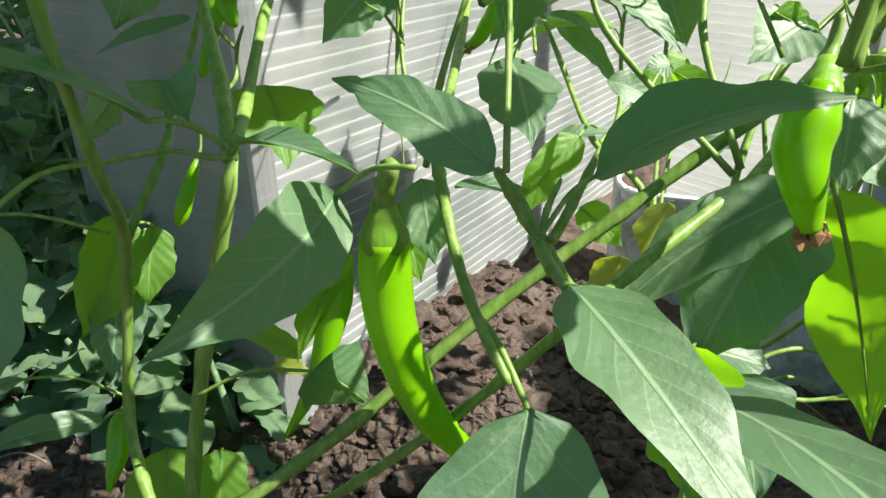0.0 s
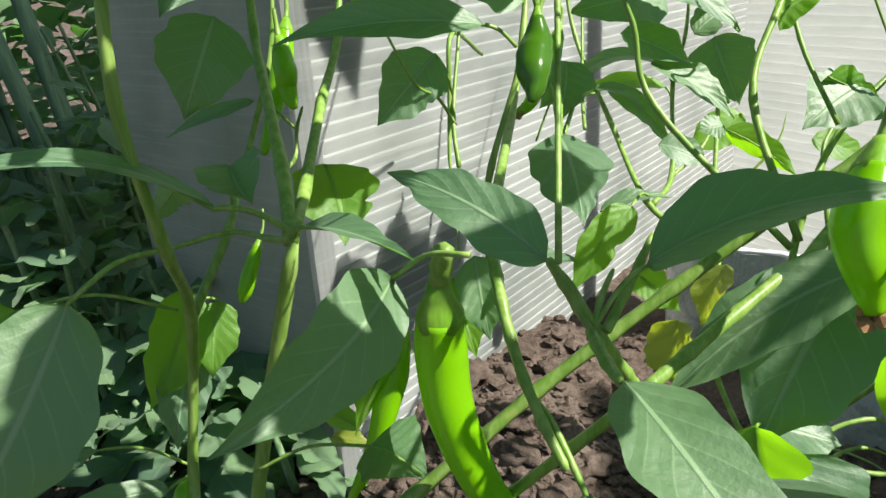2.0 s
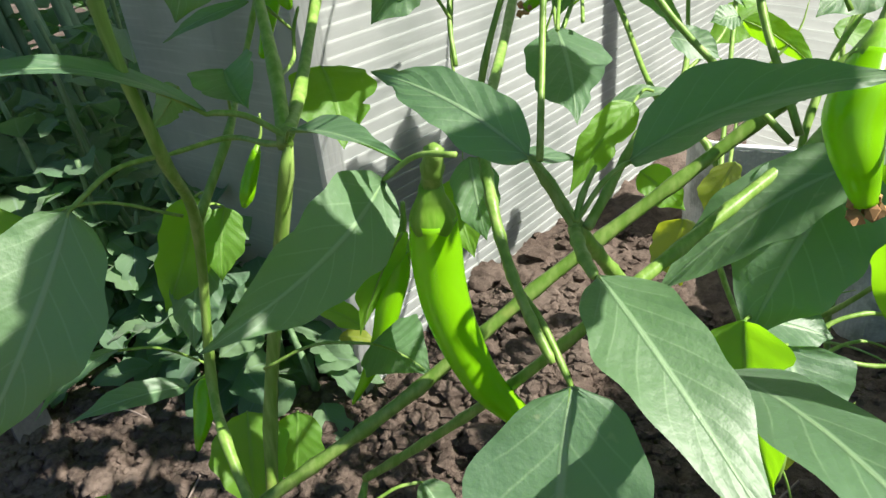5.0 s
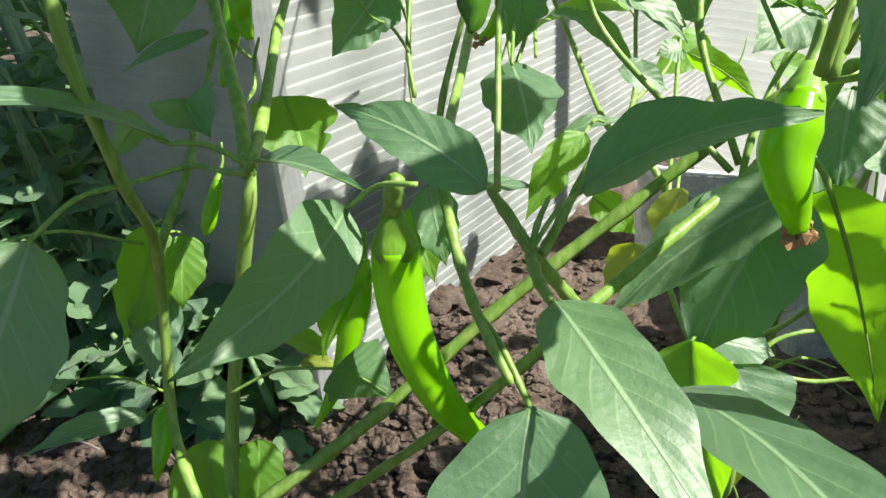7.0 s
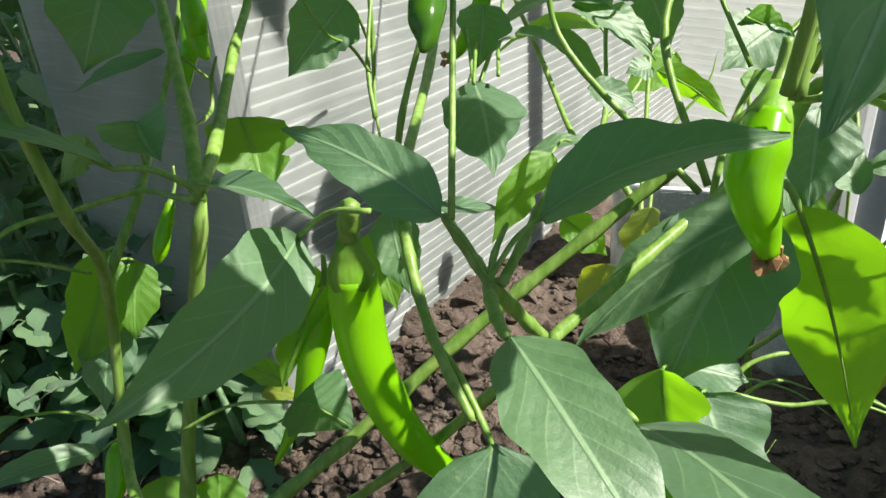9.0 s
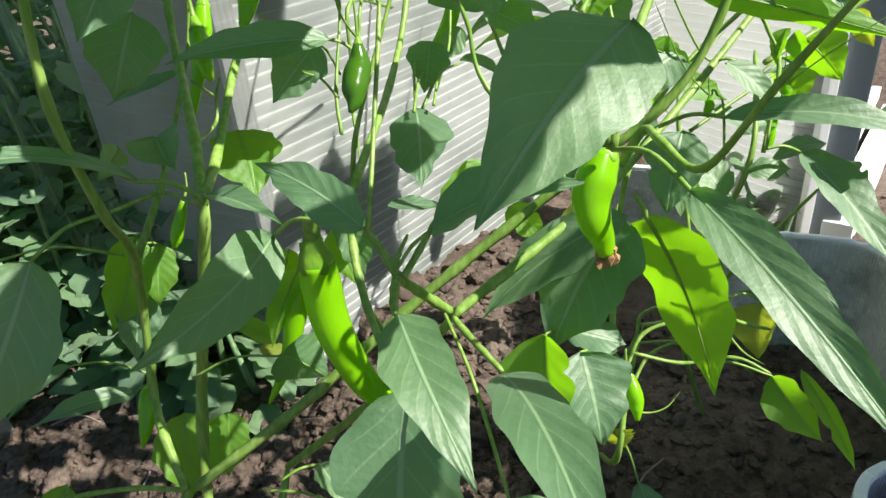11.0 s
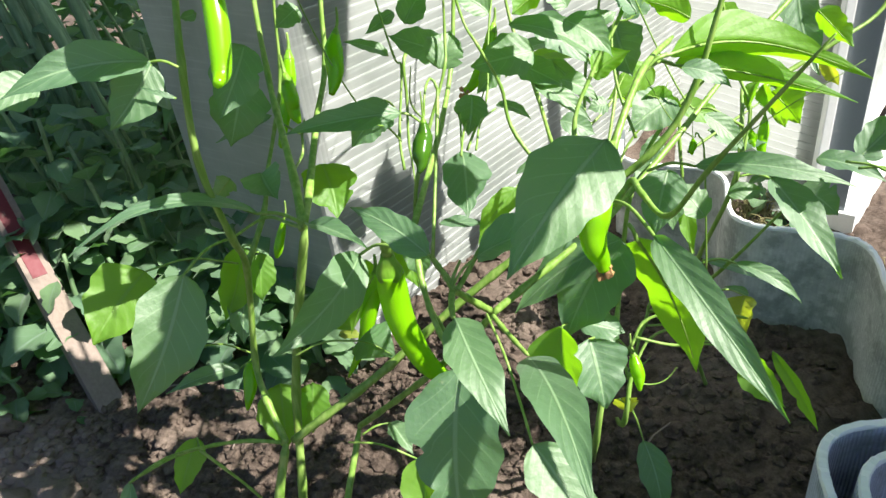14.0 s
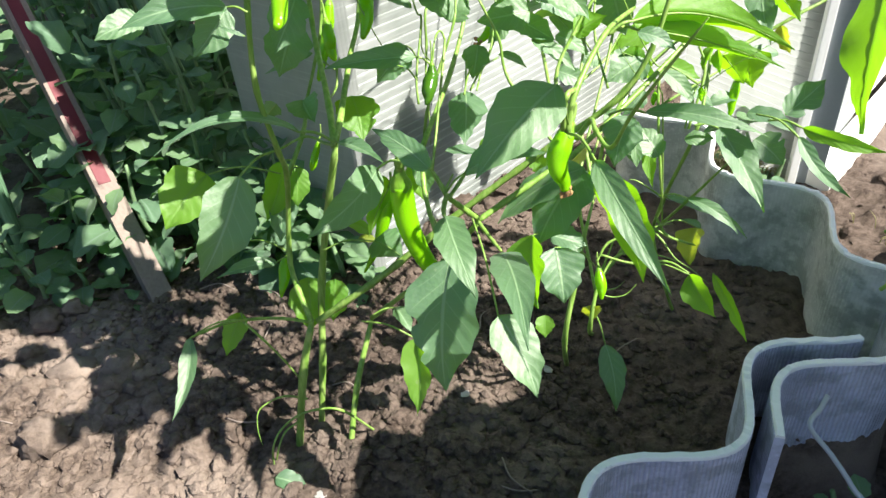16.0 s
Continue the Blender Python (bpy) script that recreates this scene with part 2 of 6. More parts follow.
def mesh_object(name, verts, faces, material, parent=None, label="", uvs=None, smooth=True, at=None):
    """One mesh object; verts are in the world's metres."""
    base = Vector(at) if at else (origin_of(parent) if parent else Vector())
    v = np.asarray(verts, float) - np.array(base)
    me = bpy.data.meshes.new(name)
    me.from_pydata(v.tolist(), [], faces)
    if uvs is not None:
        layer = me.uv_layers.new(name="UVMap")
        index = np.empty(len(me.loops), dtype=np.int32)
        me.loops.foreach_get("vertex_index", index)
        layer.data.foreach_set("uv", np.asarray(uvs, np.float32)[index].ravel())
    me.polygons.foreach_set("use_smooth", [smooth] * len(me.polygons))
    me.materials.append(material)
    me.update()
    ob = new(name, me)
    if parent:
        ob.parent = parent
    elif at:
        ob.location = base
    if label:
        tagged(ob, label)
    return ob


def part(name, bm, material, parent, label="", smooth=False):
    bmesh.ops.translate(bm, verts=bm.verts[:], vec=-origin_of(parent))
    me = bpy.data.meshes.new(name)
    bm.to_mesh(me)
    bm.free()
    me.materials.append(material)
    me.polygons.foreach_set("use_smooth", [smooth] * len(me.polygons))
    ob = new(name, me)
    ob.parent = parent
    if label:
        tagged(ob, label)
    return ob


def thing(name, place, label, category, group="", kind=""):
    ob = new(name)
    ob.empty_display_size = 0.05
    ob.location = place
    return tagged(ob, label, category, group, kind)


def box(bm, a, b, wide, high, up=(0, 0, 1), bevel=0.0015):
    """A bevelled bar from a to b, wide across and high along up."""
    a, b, up = Vector(a), Vector(b), Vector(up)
    ahead = (b - a).normalized()
    across = ahead.cross(up).normalized()
    up = across.cross(ahead).normalized()
    made = bmesh.ops.create_cube(bm, size=1.0)
    m = Matrix((across, ahead, up)).transposed().to_4x4() @ Matrix.Diagonal((wide, (b - a).length, high, 1))
    m.translation = (a + b) / 2
    bmesh.ops.transform(bm, matrix=m, verts=made["verts"])
    if bevel:
        edges = list({e for v in made["verts"] for e in v.link_edges})
        bmesh.ops.bevel(bm, geom=edges, offset=bevel, segments=2, affect="EDGES", profile=0.7)


def smooth_path(points, steps):
    """A Catmull-Rom line through the points."""
    p = [np.array(q, float) for q in points]
    p = [2 * p[0] - p[1], *p, 2 * p[-1] - p[-2]]
    line = []
    for k in range(1, len(p) - 2):
        for s in range(steps):
            t = s / steps
            a, b, c, d = p[k - 1 : k + 3]
            line.append(0.5 * (2 * b + (c - a) * t + (2 * a - 5 * b + 4 * c - d) * t * t + (3 * b - a - 3 * c + d) * t**3))
    line.append(p[-2])
    return np.array(line)


def tube(line, radii, sides=8, ridge=0.0, lobes=0, phase=0.0):
    """Verts, faces and uvs of a closed tube along a line."""
    n = len(line)
    tangent = np.gradient(line, axis=0)
    tangent /= np.linalg.norm(tangent, axis=1)[:, None] + 1e-12
    ref = np.array([0.3, -0.8, 0.5])
    verts, faces, uvs = [], [], []
    e = np.cross(tangent[0], ref)
    e /= np.linalg.norm(e)
    for i in range(n):
        e = e - tangent[i] * (e @ tangent[i])
        e /= np.linalg.norm(e)
        g = np.cross(tangent[i], e)
        for j in range(sides):
            a = 2 * math.pi * j / sides
            r = radii[i] * (1 + ridge * math.cos(lobes * a + phase))
            verts.append(line[i] + r * (math.cos(a) * e + math.sin(a) * g))
            uvs.append((j / sides, i / (n - 1)))
    for i in range(n - 1):
        for j in range(sides):
            k = (j + 1) % sides
            faces.append((i * sides + j, i * sides + k, (i + 1) * sides + k, (i + 1) * sides + j))
    faces.append(tuple(reversed(range(sides))))
    faces.append(tuple(range((n - 1) * sides, n * sides)))
    return verts, faces, uvs


rng = random.Random(7)


def leaf_arrays(base, tip, side, arch, fold, seed, rows=30, half=5, wave=0.10, point=0.95, lobed=0.0):
    base, tip, side = (np.array(q, float) for q in (base, tip, side))
    axis = tip - base
    length = np.linalg.norm(axis)
    a = axis / length
    s = side - a * (side @ a)
    wide = np.linalg.norm(s)
    s = s / wide
    n = np.cross(a, s)
    if n[2] < 0:
        n, s = -n, -s
    r = random.Random(seed)
    ph = [r.uniform(0, 6.28) for _ in range(6)]
    bend = r.uniform(-0.05, 0.05)
    bites = [(r.choice((-1, 1)), r.uniform(0.25, 0.85), r.uniform(0.025, 0.05), r.uniform(0.12, 0.4)) for _ in range(r.choice((0, 0, 1, 2)))] if rows > 12 else []
    verts, uvs, faces = [], [], []
    outline = [q**0.55 * (1 - q) ** point * (1 - 0.30 * math.exp(-(((q - 0.95) / 0.16) ** 2))) for q in np.linspace(0, 1, rows + 1)]
    top = max(outline)
    for i in range(rows + 1):
        v = i / rows
        w = wide * max(0.012, outline[i] / top)
        centre = base + a * length * v + n * length * arch * 4 * v * (1 - v) + s * length * bend * 4 * v * (1 - v)
        for j in range(-half, half + 1):
            u = j / half
            k = 0 if u < 0 else 3
            edge = 1 + (0.045 * math.sin(28 * v + ph[k]) + 0.07 * math.sin(11 * v + ph[k + 2])) * abs(u) + lobed * math.sin(v * 16 + ph[k]) * abs(u)
            for flank, v0, long, deep in bites:
                if u * flank > 0:
                    edge *= 1 - deep * abs(u) * math.exp(-(((v - v0) / long) ** 2))
            x = u * w * edge
            lift = fold * abs(x) + wave * wide * u * u * (math.sin(7.5 * v + ph[k + 1]) + 0.45 * math.sin(19 * v + ph[k])) + 0.05 * wide * math.sin(44 * v - 12 * abs(u)) * (1 - abs(u)) * abs(u) * 2
            verts.append(centre + s * x + n * lift)
            uvs.append((0.5 + 0.5 * u, v))
    m = 2 * half + 1
    for i in range(rows):
        for j in range(2 * half):
            faces.append((i * m + j, i * m + j + 1, (i + 1) * m + j + 1, (i + 1) * m + j))
    return verts, faces, uvs


seeds = iter(range(100, 100000))


def leaf(plant, base, tip, side, arch, fold, foot=None, material=None, label=""):
    """A leaf blade with a raised midrib below it and, from foot, its leaf stalk."""
    seed = next(seeds)
    verts, faces, uvs = leaf_arrays(base, tip, side, arch, fold, seed, point=1.0)
    blade = mesh_object("leaf", verts, faces, material or LEAF, plant, label, uvs)
    length = np.linalg.norm(np.subtract(tip, base))
    grid = np.array(verts).reshape(31, 11, 3)
    size = max(0.0006, length * 0.009)
    below = np.cross(grid[15, 6] - grid[15, 4], grid[19, 5] - grid[11, 5])
    below *= (-1 if below[2] > 0 else 1) / np.linalg.norm(below)
    middle = grid[:, 5] + below * size * 0.85
    line = middle[:30:3]
    if foot:
        f, b = np.array(foot), np.array(base)
        gap = np.linalg.norm(f - b)
        bow = (f + b) / 2 + np.array([0, 0, 0.12 * gap])
        line = np.concatenate([smooth_path([f, bow, b], 5)[:-1], line])
        radii = np.concatenate([np.full(10, size * 1.25), np.linspace(size, 0.25 * size, 10)])
    else:
        radii = np.linspace(size, 0.25 * size, 10)
    v, f, t = tube(line, radii, 6)
    mesh_object("leaf_stalk", v, f, STEM, blade, "", t)
    return blade


def stalk(plant, points, radii):
    line = smooth_path(points, 6)
    n = len(line)
    at = np.linspace(0, 1, n)
    r = np.interp(at, np.linspace(0, 1, len(radii)), radii)
    knots = np.linspace(0, 1, len(points))
    for k in knots[1:-1]:
        r *= 1 + 0.22 * np.exp(-(((at - k) * (len(points) - 1) / 0.16) ** 2))
    r[-1] *= 0.55
    ph = rng.uniform(0, 6)
    v, f, t = tube(line, r, 10, 0.07, 5, ph)
    return mesh_object("stem", v, f, STEM, plant, "", t)


def fruit(plant, points, radii, label="glossy green chilli pepper hanging point down", withered=False, neck=0.014, skin=None):
    line = smooth_path(points, 6)
    n = len(line)
    r = np.interp(np.linspace(0, 1, n), np.linspace(0, 1, len(radii)), radii)
    end = line[-1] + (line[-1] - line[-2]) * 0.5
    line, r = np.vstack([line, end]), np.append(r, r[-1] * 0.35)
    v, f, t = tube(line, r, 20, 0.035, 3, rng.uniform(0, 6))
    body = mesh_object("pepper", v, f, skin or FRUIT, plant, label, t)
    top, way = line[0], line[0] - line[2]
    way = way / np.linalg.norm(way)
    wide = radii[0]
    cap = np.array([top - way * wide * 0.28, top - way * wide * 0.22, top + way * wide * 0.05, top + way * wide * 0.45, top + way * wide * 0.95, top + way * wide * 1.5])
    v, f, t = tube(cap, np.array([1.02, 1.05, 0.98, 0.82, 0.60, 0.46]) * wide, 30, 0.035, 5)
    v = [q - way * wide * 0.22 * max(0.0, math.cos(5 * 2 * math.pi * k / 30)) if k < 60 else q for k, q in enumerate(v)]
    calyx = mesh_object("calyx", v, f, CALYX, body, "ribbed pale green calyx", t)
    up = np.array([0.0, 0.0, 1.0])
    a = cap[-1] - way * wide * 0.1
    line = smooth_path([a, a + way * neck * 0.4, a + way * neck * 0.6 + up * neck * 0.4], 5)
    v, f, t = tube(line, np.linspace(0.38, 0.22, len(line)) * wide, 10, 0.08, 5)
    mesh_object("fruit_stalk", v, f, STEM, body, "", t)
    if withered:
        bm = bmesh.new()
        for _ in range(9):
            made = bmesh.ops.create_icosphere(bm, subdivisions=1, radius=radii[-1] * rng.uniform(0.5, 0.9))
            bmesh.ops.translate(bm, verts=made["verts"], vec=Vector(end) + Vector([rng.uniform(-1, 1) * radii[-1] for _ in range(3)]))
        for q in bm.verts:
            q.co += Vector([rng.uniform(-0.0008, 0.0008) for _ in range(3)])
        part("withered_flower", bm, WITHERED, body, "dried brown remains of the flower")
    return body


# ---------------------------------------------------------------- ground
def spread(low, high, step, far, grow=1.22):
    mid = list(np.arange(low, high, step))
    left, right, s = [], [], step
    a, b = low, mid[-1]
    while a > -far or b < far:
        s *= grow
        a, b = a - s, b + s
        left.append(a)
        right.append(b)
    return np.array(left[::-1] + mid + right)


def ground_height(x, y):
    p = Vector((x, y, 0.0))
    near = 1.0 / (1.0 + max(0.0, math.hypot(x, y - 0.4) - 1.0))
    h = 0.013 * noise.noise(p * 5.0) + 0.009 * noise.noise(p * 13.0 + Vector((5, 1, 2))) + 0.015 * abs(noise.noise(p * 27.0)) + 0.008 * abs(noise.noise(p * 48.0 + Vector((3, 7, 1)))) + 0.005 * noise.noise(p * 62.0)
    mound = 0.038 * math.exp(-(((x + 0.02) / 0.12) ** 2 + ((y - 0.66) / 0.16) ** 2))
    ridge = 0.010 * math.exp(-(((y - 0.30 - 0.1 * x) / 0.05) ** 2)) if x < -0.2 else 0.0
    along = (x - 0.218) * 0.710 + (y - 0.144) * 0.705
    outside = (x - 0.218) * 0.705 - (y - 0.144) * 0.710 - 0.027 * math.sin(2 * math.pi * along / 0.205) + (0.032 if along < 0.095 else 0.0)
    sunk = 0.10 * min(1.0, max(0.0, (outside - 0.006) / 0.012)) if -0.25 < along < 0.62 and outside < 0.4 else 0.0
    return near * h + mound + ridge - sunk


gx, gy = spread(-0.75, 0.62, 0.006, 60.0), spread(-0.10, 0.95, 0.006, 60.0)
gv = [(x, y, ground_height(x, y)) for y in gy for x in gx]
nx = len(gx)
gf = [(j * nx + i, j * nx + i + 1, (j + 1) * nx + i + 1, (j + 1) * nx + i) for j in range(len(gy) - 1) for i in range(nx - 1)]
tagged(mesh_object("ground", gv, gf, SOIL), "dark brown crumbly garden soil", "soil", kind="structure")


# ---------------------------------------------------------------- greenhouse corner
def sheet_panel(name, label, a, b, low, high, pitch, material, ribs):
    """A hollow ribbed plastic sheet between two feet, with its long cells lying level."""
    a, b = np.array(a, float), np.array(b, float)
    ahead = (b - a) / np.linalg.norm(b - a)
    out = np.array([ahead[1], -ahead[0]])
    count = int((high - low) / pitch)
    prof = []
    for k in range(count):
        z = low + k * pitch
        for q, o in ((0.0, 0.0), (0.12, 0.00010), (0.5, 0.00018), (0.88, 0.00010)):
            prof.append((z + q * pitch, o))
    cuts = np.linspace(0, 1, 7)
    verts, faces = [], []
    for z, o in prof:
        for c in cuts:
            p = a + (b - a) * c + out * o
            verts.append((p[0], p[1], z))
    m = len(cuts)
    for i in range(len(prof) - 1):
        for j in range(m - 1):
            faces.append((i * m + j, i * m + j + 1, (i + 1) * m + j + 1, (i + 1) * m + j))
    ob = mesh_object(name, verts, faces, material, smooth=True)
    tagged(ob, label, "greenhouse wall", kind="structure")
    ob.visible_shadow = False
    back = mesh_object("back_skin", [(*(a - out * 0.008), low), (*(b - out * 0.008), low), (*(b - out * 0.008), high), (*(a - out * 0.008), high)], [(0, 1, 2, 3)], material, ob)
    back.visible_shadow = name == "wall_west"
    if ribs:
        verts, faces = [], []
        for k in range(count):
            z = low + k * pitch
            n = len(verts)
            for t0 in (z - 0.0008, z + 0.0008):
                for p in (a + out * 0.0010, b + out * 0.0010, b - out * 0.007, a - out * 0.007):
                    verts.append((p[0], p[1], t0))
            faces += [(n, n + 1, n + 2, n + 3), (n + 4, n + 5, n + 6, n + 7), (n, n + 1, n + 5, n + 4), (n + 2, n + 3, n + 7, n + 6)]
        web = mesh_object("rib", verts, faces, WEB, ob, smooth=False)
        web.visible_shadow = False
    return ob



def upright_sheet(name, label, a, b, low, high, pitch, material):
    """A thin sheet between two feet, with shallow upright cells."""
    a, b = np.array(a, float), np.array(b, float)
    long = np.linalg.norm(b - a)
    ahead = (b - a) / long
    out = np.array([ahead[1], -ahead[0]])
    verts, faces = [], []
    n = int(long / pitch * 4)
    for i in range(n + 1):
        s = long * i / n
        lift = (0.0, 0.0002, 0.0003, 0.0002)[i % 4]
        for depth in (lift, -0.006):
            for z in (low, high):
                p = a + ahead * s + out * depth
                verts.append((p[0], p[1], z))
    for i in range(n):
        k = 4 * i
        faces += [(k, k + 4, k + 5, k + 1), (k + 2, k + 3, k + 7, k + 6), (k + 1, k + 5, k + 7, k + 3)]
    ob = tagged(mesh_object(name, verts, faces, material, smooth=False), label, "greenhouse wall", kind="structure")
    return ob


LEFT, DEEP, CORNER, POST = (-0.123, 0.513), (0.536, 1.516), (0.302, 0.961), (0.445, 0.767)
sheet_panel("wall_west", "translucent ribbed plastic greenhouse sheet in full sun", LEFT, DEEP, -0.02, 1.3, 0.011, SHEET, True)
sheet_panel("wall_north", "ribbed plastic greenhouse sheet, whitened as if backlit", CORNER, POST, -0.02, 1.3, 0.011, BACKLIT_SHEET, True)
upright_sheet("wall_shaded", "grey weathered plastic sheet standing in shade", (-0.332, 0.638), (-0.130, 0.517), -0.02, 1.3, 0.011, GREY_SHEET)
upright_sheet("trim_corner", "clear plastic edge strip of the greenhouse sheet", (-0.132, 0.498), (-0.121, 0.514), -0.02, 1.3, 0.0055, SHEET)
FAR_END = (0.700, 1.170)
sheet_panel("wall_east", "dull white plastic sheet beside a grey post", (POST[0] + 0.035, POST[1] + 0.01), FAR_END, 0.03, 1.3, 0.011, BACKLIT_SHEET, True)


def profile(name, label, a, b, wide, high, material, up=(0, 0, 1)):
    bm = bmesh.new()
    box(bm, a, b, wide, high, up)
    me = bpy.data.meshes.new(name)
    bm.to_mesh(me)
    bm.free()
    me.materials.append(material)
    ob = new(name, me)
    return tagged(ob, label, "frame", kind="structure")


profile("trim_post_edge", "narrow white sheet edge profile", (POST[0] - 0.004, POST[1] - 0.004, -0.02), (POST[0] - 0.004, POST[1] - 0.004, 1.3), 0.012, 0.014, WHITE, (0, 1, 0))
profile("post", "grey painted metal greenhouse post", (POST[0] + 0.022, POST[1] + 0.004, -0.02), (POST[0] + 0.022, POST[1] + 0.004, 1.3), 0.036, 0.024, GREY_POST, (0.3, 1, 0))
profile("trim_sill", "white plastic bottom rail lying on the soil", (POST[0] + 0.03, POST[1] - 0.018, 0.016), (FAR_END[0] + 0.03, FAR_END[1] - 0.03, 0.016), 0.034, 0.040, WHITE)
profile("trim_sill", "narrow white inner rail above the soil", (POST[0] + 0.02, POST[1] + 0.010, 0.050), (FAR_END[0] + 0.01, FAR_END[1], 0.050), 0.014, 0.020, WHITE)


# unseen board, added only to cast shade over the right of the bed
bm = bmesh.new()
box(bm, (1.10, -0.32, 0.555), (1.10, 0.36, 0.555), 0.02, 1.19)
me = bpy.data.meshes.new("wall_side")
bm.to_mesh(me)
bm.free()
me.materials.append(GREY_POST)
tagged(new("wall_side", me), "plain grey board wall added out of view to shade the bed", "wall", kind="structure")

# ---------------------------------------------------------------- corrugated slate edging
def slate(label, start, ahead, pitch, swing, first, last, top, bottom, thick=0.0065, seed=1, stuff=None):
    ahead = np.array(ahead, float) / np.linalg.norm(ahead)
    right = np.array([ahead[1], -ahead[0]])
    ss = np.arange(first, last, 0.004)
    root = thing("slate_edging", (start[0], start[1], 0.0), label, "slate sheet", "slate sheets edging the bed")

    def spot(s):
        return np.array(start) + ahead * s + right * swing * math.sin(2 * math.pi * s / pitch)

    def strip(name, low, high, inset, chipped, material, label=""):
        rows = (low, low + 0.4 * (high - low), high - 0.0015, high)
        verts, faces, uvs = [], [], []
        for s in ss:
            p = spot(s)
            t = spot(s + 0.001) - spot(s - 0.001)
            t /= np.linalg.norm(t)
            n = np.array([t[1], -t[0]])
            chip = chipped * (noise.noise(Vector((s * 90, seed, 0))) + 0.6 * noise.noise(Vector((s * 260, seed, 3))))
            rough = 0.0006 * noise.noise(Vector((s * 400, seed, 9))) if chipped else 0.0
            for face in (1, -1):
                for z in rows if face == 1 else rows[::-1]:
                    q = p + n * face * (thick / 2 - inset - (0.001 if z == high else 0.0) + rough)
                    verts.append((q[0], q[1], z + (chip if z == high else 0.0)))
                    uvs.append((s * 1900.0, z))
        m = 8
        for i in range(len(ss) - 1):
            for j in range(m):
                k = (j + 1) % m
                faces.append((i * m + j, i * m + k, (i + 1) * m + k, (i + 1) * m + j))
        faces.append(tuple(range(m)))
        faces.append(tuple(range((len(ss) - 1) * m, len(ss) * m))[::-1])
        mesh_object(name, verts, faces, material, root, label, uvs, False)

    strip("sheet", bottom, top - 0.0035, 0.0, 0.0, stuff or SLATE)
    strip("rim", top - 0.0035, top, 0.0003, 0.0020, SLATE_RIM, "pale chipped broken edge")
    return root


slate("wavy grey slate sheet with chipped pale rim, set in soil", (0.398, 0.480), (-0.507, 0.862), 0.197, 0.0300, -0.42, 0.42, 0.130, -0.05, seed=3)
slate("wavy grey slate sheet ending beside the open bed", (0.200, 0.172), (0.710, 0.705), 0.205, 0.0270, -0.34, 0.243, 0.106, -0.17, thick=0.008, seed=5, stuff=SKYLIT_SLATE)
slate("second wavy slate sheet leaning against the first", (0.218, 0.144), (0.710, 0.705), 0.205, 0.0270, 0.088, 0.60, 0.108, -0.17, thick=0.008, seed=8, stuff=SKYLIT_SLATE)

wire = thing("wire_hook", (0.345, 0.22, 0.0), "bent pale plastic strip hooked over the slate", "wire")
v, f, t = tube(smooth_path([(0.340, 0.252, 0.100), (0.333, 0.242, 0.094), (0.321, 0.225, 0.090), (0.337, 0.210, 0.074), (0.353, 0.192, 0.056), (0.365, 0.18, 0.03), (0.367, 0.175, -0.11)], 5), np.full(31, 0.0022), 8)
mesh_object("strip", v, f, WIRE, wire, "", t)

# ---------------------------------------------------------------- stake
stake = thing("wooden_stake", (-0.430, 0.460, 0.0), "weathered wooden stake with flaking red paint, leaning", "stake")
foot, lean = Vector((-0.430, 0.460, 0.0)), Vector((-0.70, 0.70, 1.0))
facing = Vector((0.74, -0.52, 0.88)).normalized()
bm = bmesh.new()
box(bm, foot - lean * 0.04, foot + lean * 0.60, 0.030, 0.024, facing, 0.002)
part("post", bm, WOOD, stake)
flank = lean.cross(facing).normalized()
across = flank.cross(lean.normalized())
bm = bmesh.new()
shift = across * 0.0122 - flank * 0.001
box(bm, foot + lean * 0.122 + shift, foot + lean * 0.60 + shift, 0.0165, 0.0012, facing, 0.0004)
part("paint_stripe", bm, RED, stake, "flaking dark red paint")

# ---------------------------------------------------------------- pepper plants
plant_a = thing("pepper_plant", (-0.160, 0.207, 0.0), "young pepper plant with a forked green stem and drooping leaves", "pepper plant", "pepper plants in the bed")
plant_b = thing("pepper_plant", (-0.148, 0.235, 0.0), "tall pepper plant bearing long glossy green peppers", "pepper plant", "pepper plants in the bed")
plant_c = thing("pepper_plant", (-0.108, 0.205, 0.0), "pepper plant with broad sunlit leaves and one short pepper", "pepper plant", "pepper plants in the bed")
plant_d = thing("pepper_plant", (0.110, 0.370, 0.0), "leafy pepper plant before the white greenhouse sheet", "pepper plant", "pepper plants in the bed")
plant_e = thing("pepper_plant", (0.235, 0.430, 0.0), "sunlit pepper plant beside the slate edging", "pepper plant", "pepper plants in the bed")
plant_f = thing("pepper_plant", (0.500, 0.150, 0.0), "pepper plant reaching over the slate with a bright leaf", "pepper plant", "pepper plants in the bed")
stalk(plant_a, [(-0.1548, 0.2231, -0.0100), (-0.1313, 0.2367, 0.1037), (-0.1195, 0.2570, 0.1535)], (0.0039, 0.0033))
stalk(plant_a, [(-0.1195, 0.2570, 0.1535), (-0.1365, 0.2803, 0.1748), (-0.1506, 0.3080, 0.1918), (-0.1322, 0.3045, 0.2808), (-0.1169, 0.2679, 0.3293), (-0.1172, 0.2576, 0.3855), (-0.1110, 0.2619, 0.4435), (-0.1085, 0.2806, 0.4916)], (0.0027, 0.0019))
